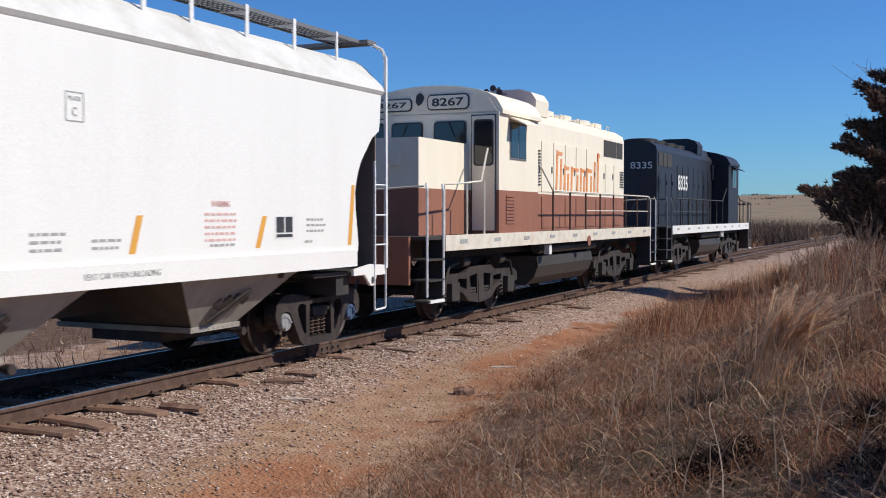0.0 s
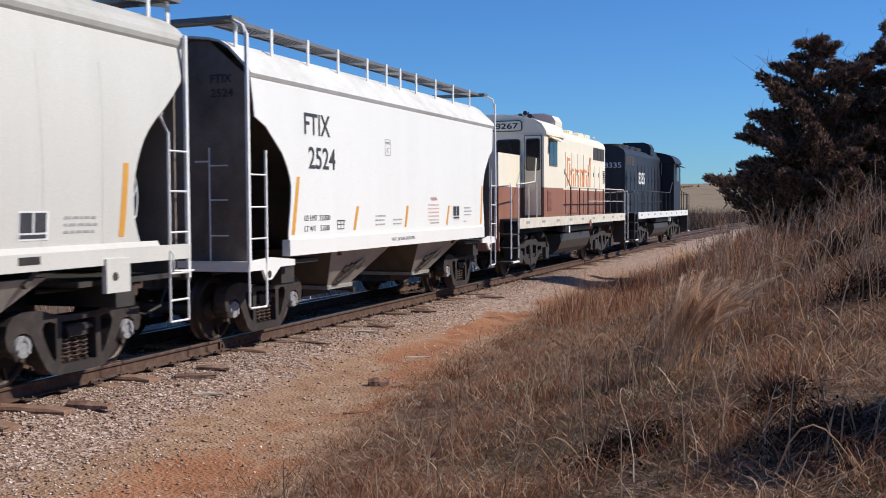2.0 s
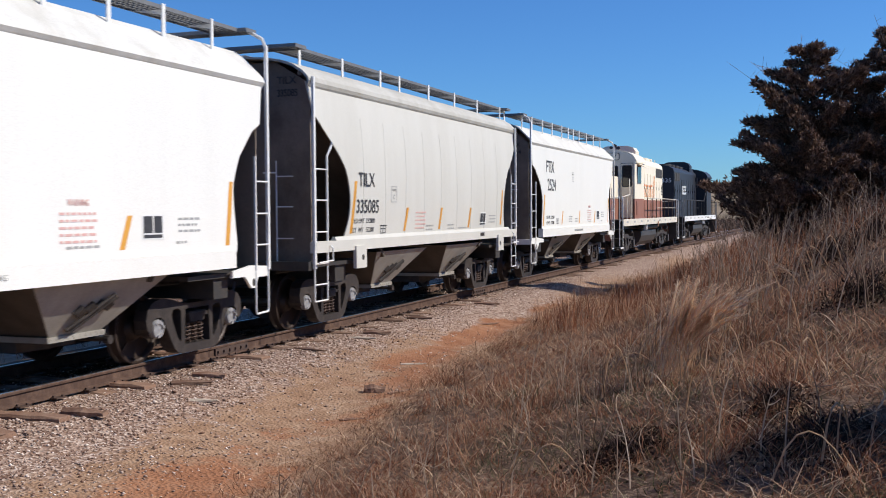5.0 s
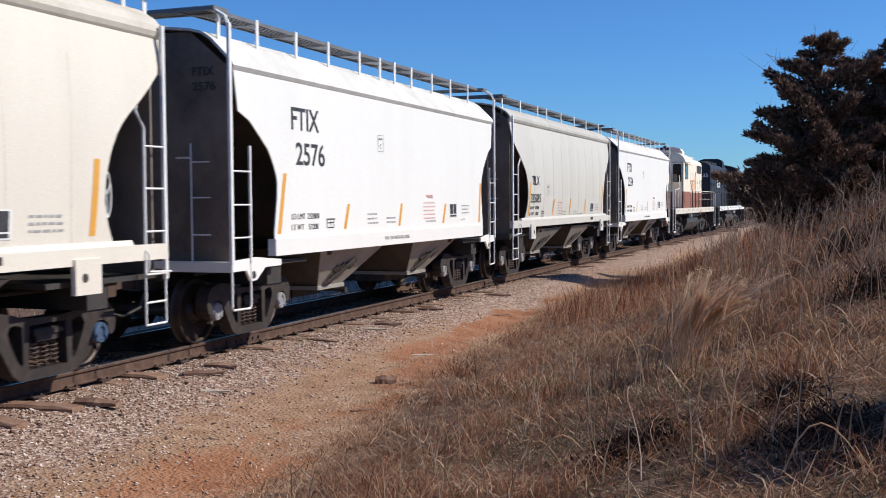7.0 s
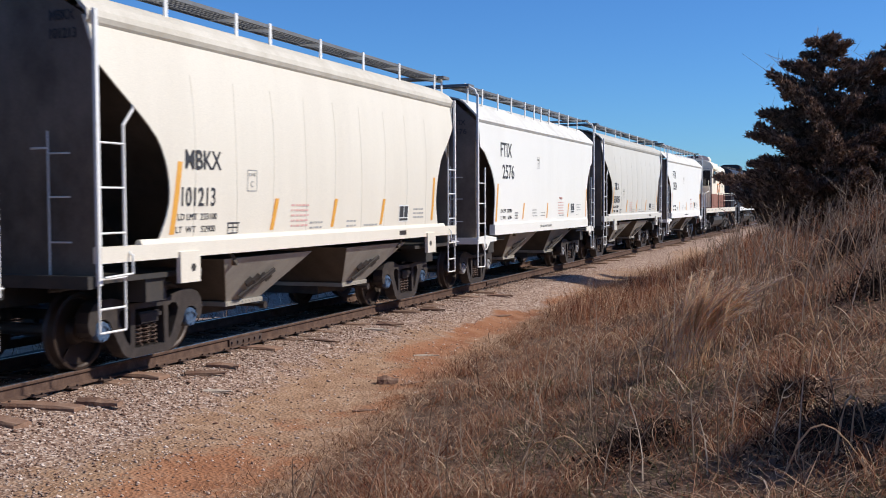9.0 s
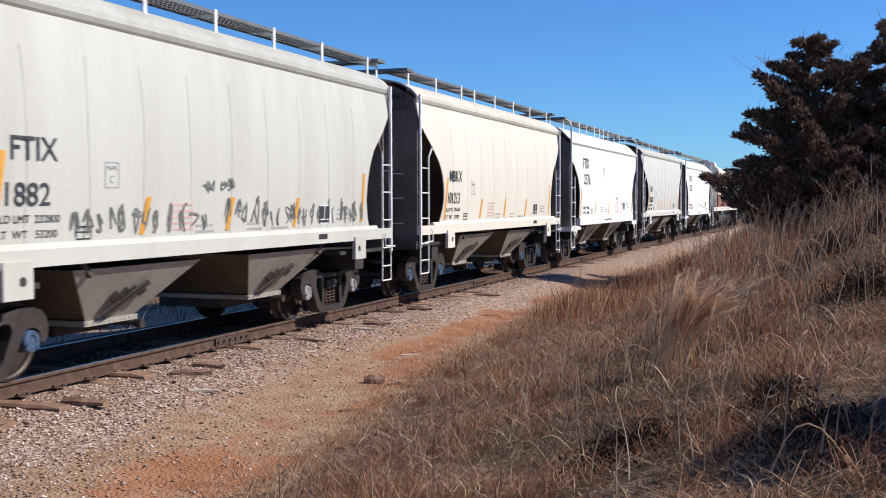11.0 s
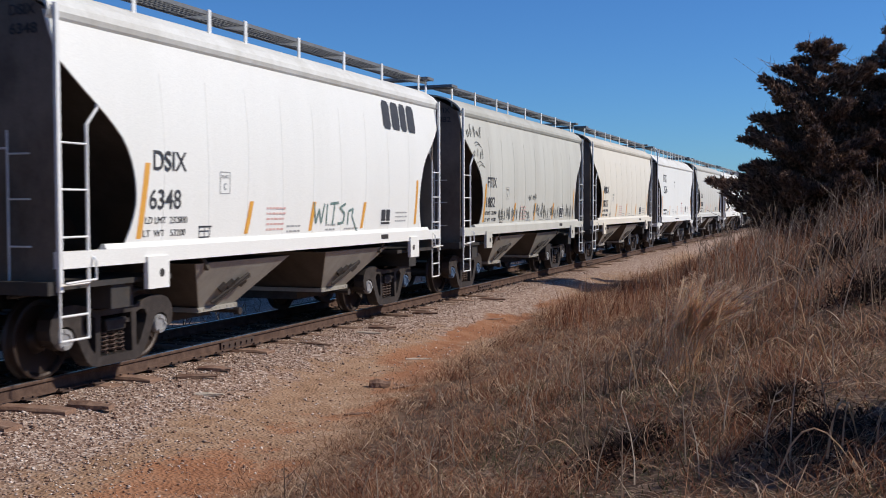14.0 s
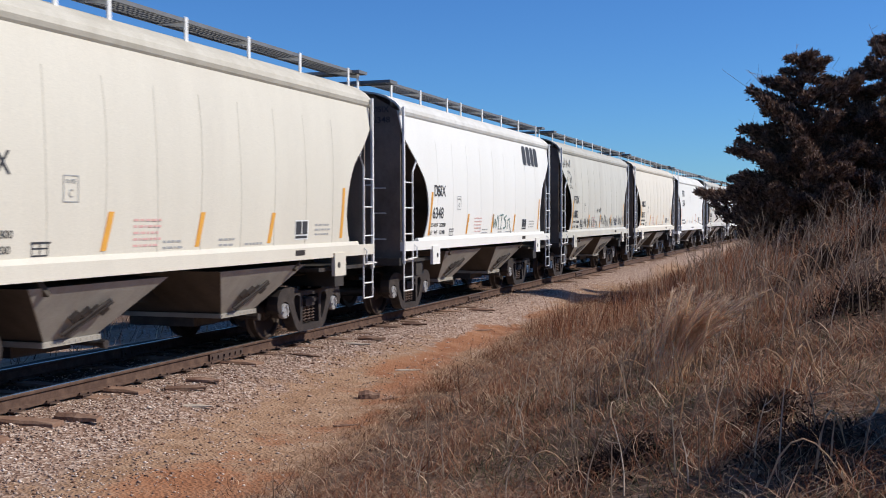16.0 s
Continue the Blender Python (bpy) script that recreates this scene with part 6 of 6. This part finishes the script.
M["bleached"] = material("bleached_wood", (0.45, 0.38, 0.30), 0.9, second=(0.28, 0.21, 0.16), scale=9, amount=0.6, bump=0.4)
for x, y, l, w, h, turn, mt in ((3.55, 12.9, 0.28, 0.09, 0.08, 20, "wood"), (2.2, 10.9, 0.35, 0.05, 0.03, 25, "bleached"), (1.75, 16.6, 0.45, 0.05, 0.03, 10, "bleached"), (1.7, 17.3, 0.5, 0.08, 0.05, 25, "wood"),
                                (1.65, 11.5, 0.5, 0.07, 0.05, 35, "wood"), (1.55, 12.1, 0.45, 0.08, 0.05, 8, "wood"), (1.6, 14.9, 0.6, 0.05, 0.03, -12, "wood"), (1.55, 19.8, 0.5, 0.06, 0.05, 15, "wood"),
                                (1.7, 9.4, 0.5, 0.10, 0.07, 5, "wood"), (3.9, 13.0, 0.5, 0.03, 0.02, 65, "wood"), (4.0, 11.2, 0.3, 0.03, 0.02, 40, "wood"), (3.2, 15.2, 0.4, 0.04, 0.02, 30, "bleached"),
                                (2.6, 21.0, 0.5, 0.05, 0.03, 60, "wood"), (1.8, 23.5, 0.6, 0.07, 0.05, 12, "wood")):
    splintered("wood_scrap", x, y, l, w, h, turn, mt, "splintered piece of old tie wood on gravel", "wood scrap")


# ================= trees =================
M["bark"] = material("shaggy_cedar_bark", (0.10, 0.065, 0.048), 0.9, second=(0.18, 0.14, 0.115), scale=9, amount=0.6, streak=0.8, bump=0.6)
M["cedar"] = island_material("bronze_cedar_leaf", ((0.0, (0.055, 0.036, 0.026)), (0.4, (0.14, 0.086, 0.064)), (0.75, (0.24, 0.150, 0.112)), (1.0, (0.36, 0.24, 0.18))), 0.8, 0.15, through_light=0.15)


def cedar(x, y, tall, reach, seed, limbs=150, lean=0.0, dead=8, taper=0.72, label="dark bronze-green cedar tree with ragged boughs on the bank"):
    rng = np.random.default_rng(seed)
    z0 = float(height(x, y)) - 0.1
    tree = tagged(new("cedar_tree"), label, "tree", "cedar trees on the bank")
    tree.location = (x, y, z0)
    bm = bmesh.new()
    spine = [(lean * t * tall * t, 0.12 * math.sin(t * 5 + seed), tall * t) for t in np.linspace(0, 0.97, 10)]
    tube(bm, spine, [0.16 * (1 - t) + 0.015 for t in np.linspace(0, 0.97, 10)], 9)
    part("trunk", bm, "bark", tree, smooth=True)
    bb = bmesh.new()
    P, Dv, S = [], [], []
    for k in range(limbs):
        h = 0.03 + 0.95 * ((k + rng.random()) / limbs) ** 1.25
        a = rng.uniform(0, 6.283)
        bulge = 1.0 + 0.35 * math.sin(3 * a + seed) * math.sin(7 * h + seed)
        l = reach * (1 - h) ** taper * min(1.0, 0.82 + 1.0 * h) * rng.uniform(0.5, 1.2) * bulge + 0.18
        rise = rng.uniform(-0.05, 0.45)
        o = Vector((lean * h * h * tall, 0, tall * h))
        dirn = Vector((math.cos(a), math.sin(a), 0))
        pts = [o + dirn * l * t + Vector((0, 0, l * rise * t * t + 0.03 * math.sin(9 * t + k))) for t in (0, 0.25, 0.5, 0.75, 1.0)]
        if k % 2 == 0:
            tube(bb, pts, [0.035 * (1 - h) + 0.010, 0.028 * (1 - h) + 0.008, 0.02 * (1 - h) + 0.006, 0.009, 0.004], 4)
        n = int(l * 260 + 50)
        for q in range(n):
            t = 0.25 + 0.77 * rng.random() ** 0.8
            p = o + dirn * l * t + Vector((0, 0, l * rise * t * t))
            sp = 0.06 + 0.11 * l * (1.05 - t)
            c = p + Vector((rng.normal(0, sp), rng.normal(0, sp), rng.normal(0, sp * 0.55)))
            P.append(c), Dv.append(dirn * 0.8 + Vector((0, 0, 0.45 + rise))), S.append(rng.uniform(0.07, 0.16))
    part("branchwork", bb, "bark", tree)
    # each spray: a few narrow scale-leaved fingers
    P, Dv, S = np.array([tuple(p) for p in P]), np.array([tuple(v) for v in Dv]), np.array(S)
    m, fingers = len(P), 4
    Pn, Sn = np.repeat(P, fingers, 0), np.repeat(S, fingers)
    D = np.repeat(Dv, fingers, 0) + rng.normal(0, 0.55, (m * fingers, 3))
    D /= np.linalg.norm(D, axis=1, keepdims=True)
    W = np.cross(D, rng.normal(0, 1, D.shape))
    W /= np.linalg.norm(W, axis=1, keepdims=True) + 1e-6
    L = Sn[:, None]
    v = np.stack([Pn - D * L * 0.2, Pn + D * L * 0.35 + W * L * 0.15, Pn + D * L * 1.15, Pn + D * L * 0.35 - W * L * 0.15], 1)
    f = np.arange(4 * len(Pn)).reshape(-1, 4)
    crown = mesh_stuff("crown", v.reshape(-1, 3), f, M["cedar"], "", "")
    crown.parent = tree
    # bare dead twigs that stick out
    bm = bmesh.new()
    for k in range(dead):
        h, a = rng.uniform(0.25, 0.95), rng.uniform(0, 6.283)
        o = Vector((lean * h * h * tall, 0, tall * h))
        l = reach * (1 - h) ** 0.7 + rng.uniform(0.6, 1.3)
        e = o + Vector((math.cos(a) * l, math.sin(a) * l, l * rng.uniform(0.35, 0.9)))
        mid = (o + e) / 2 + Vector((0, 0, -0.1))
        tube(bm, [o, mid, e], [0.014, 0.008, 0.003], 4)
        for q in range(4):
            t = rng.uniform(0.5, 0.95)
            p = o.lerp(e, t)
            tube(bm, [p, p + Vector((rng.normal(0, 0.2), rng.normal(0, 0.2), rng.uniform(0.05, 0.4)))], [0.006, 0.002], 3)
    tagged(part("dead_wood", bm, M["weed"], tree, "bare grey dead twigs"), kind="stuff")
    return tree


cedar(8.62, 32.0, 5.7, 2.5, 3, 108, lean=0.004, dead=10, taper=0.74)
cedar(10.95, 32.5, 5.35, 2.3, 8, 80, dead=7, taper=0.95)
cedar(9.85, 33.0, 4.75, 2.0, 29, 66, dead=4, taper=0.75)
# stands out of view, added to throw shade on the lower bank
cedar(11.25, 7.5, 1.75, 0.85, 17, 30, label="unseen small dark cedar added to shade the bank")


# ---- distance: brush, fence posts and far woods ----
def brush(x, y, n, tall, wide, seed, mat, name, label):
    rng = np.random.default_rng(seed)
    px, py = x + rng.normal(0, wide * 0.35, n), y + rng.normal(0, wide * 0.35, n)
    blades(name, px, py, rng.uniform(0.4, 1.0, n) * tall, np.full(n, 0.02), rng.uniform(0.1, 0.8, n), rng.uniform(0, 0.4, n), mat, label, seed, category="brush")


M["brush"] = island_material("grey_brush", ((0.0, (0.06, 0.042, 0.032)), (0.6, (0.13, 0.09, 0.065)), (1.0, (0.22, 0.16, 0.12))))
for k, (x, y, n, tl, wd) in enumerate(((-1.5, 86, 500, 1.5, 3.0), (-3.2, 97, 700, 1.9, 3.5), (-6.5, 112, 700, 1.9, 4.0), (-2.0, 124, 600, 2.2, 4.0), (-9.0, 140, 700, 2.4, 6.0), (-5.0, 165, 700, 2.6, 7.0), (-16.0, 190, 700, 2.8, 10.0), (5.5, 70, 500, 1.4, 2.5), (6.0, 84, 500, 1.5, 3.0))):
    brush(x, y, n, tl, wd, 80 + k, M["brush"], "roadside_brush", "tangled leafless brush beside the line")
rb = np.random.default_rng(77)
gy = 66 + 150 * rb.random(9000)
gx = KAPPA * gy * gy / 2 - 3.0 - 0.14 * gy * rb.random(9000)
blades("verge_grass", gx, gy, rb.uniform(0.3, 0.9, 9000), np.full(9000, 0.018), rb.uniform(0.1, 0.8, 9000), rb.uniform(0, 0.5, 9000), M["bluestem"], "russet dry grass across the line", 78, lumpy=True)
for k in range(9):
    y = 92 + 7 * k
    bm = bmesh.new()
    tube(bm, [(0, 0, -0.3), (0.02, 0, 0.6), (0.0, 0.01, 1.35)], [0.06, 0.058, 0.05], 8)
    ob = part("fence_post", bm, "wood")
    x = -3.4 + KAPPA * y * y / 2 - 0.03 * (y - 92)
    ob.location = (x, y, float(height(x, y)))
    tagged(ob, "weathered wooden fence post in dry grass", "fence post", "fence posts along the line")
rw = np.random.default_rng(90)
n = 2600
cx = rw.uniform(-150, 260, 60)
cy = rw.uniform(420, 950, 60)
i = (60 * rw.random(n) ** 1.7).astype(int)
wx, wy = cx[i] + rw.normal(0, 4.0, n), cy[i] + rw.normal(0, 3.0, n)
blades("distant_scrub", wx, wy, rw.uniform(0.5, 1.7, n), np.full(n, 0.45), rw.uniform(0.1, 0.5, n), rw.uniform(0, 0.4, n), M["cedar"], "dark scrub trees on the far rise", 91, seg=2, category="scrub")


# ================= what moves =================
def motions():
    key_times = [0.5 * k for k in range(33)]
    for car, c in CARS:
        walk(car, [(t, track_pose(c + travelled(t))) for t in key_times])
    spin = [0.1 * k for k in range(161)]
    for w, y, r in WHEELS:
        walk(w, [(t, pose(0, y, r, -math.degrees(travelled(t) / r) % 360)) for t in spin])


motions()
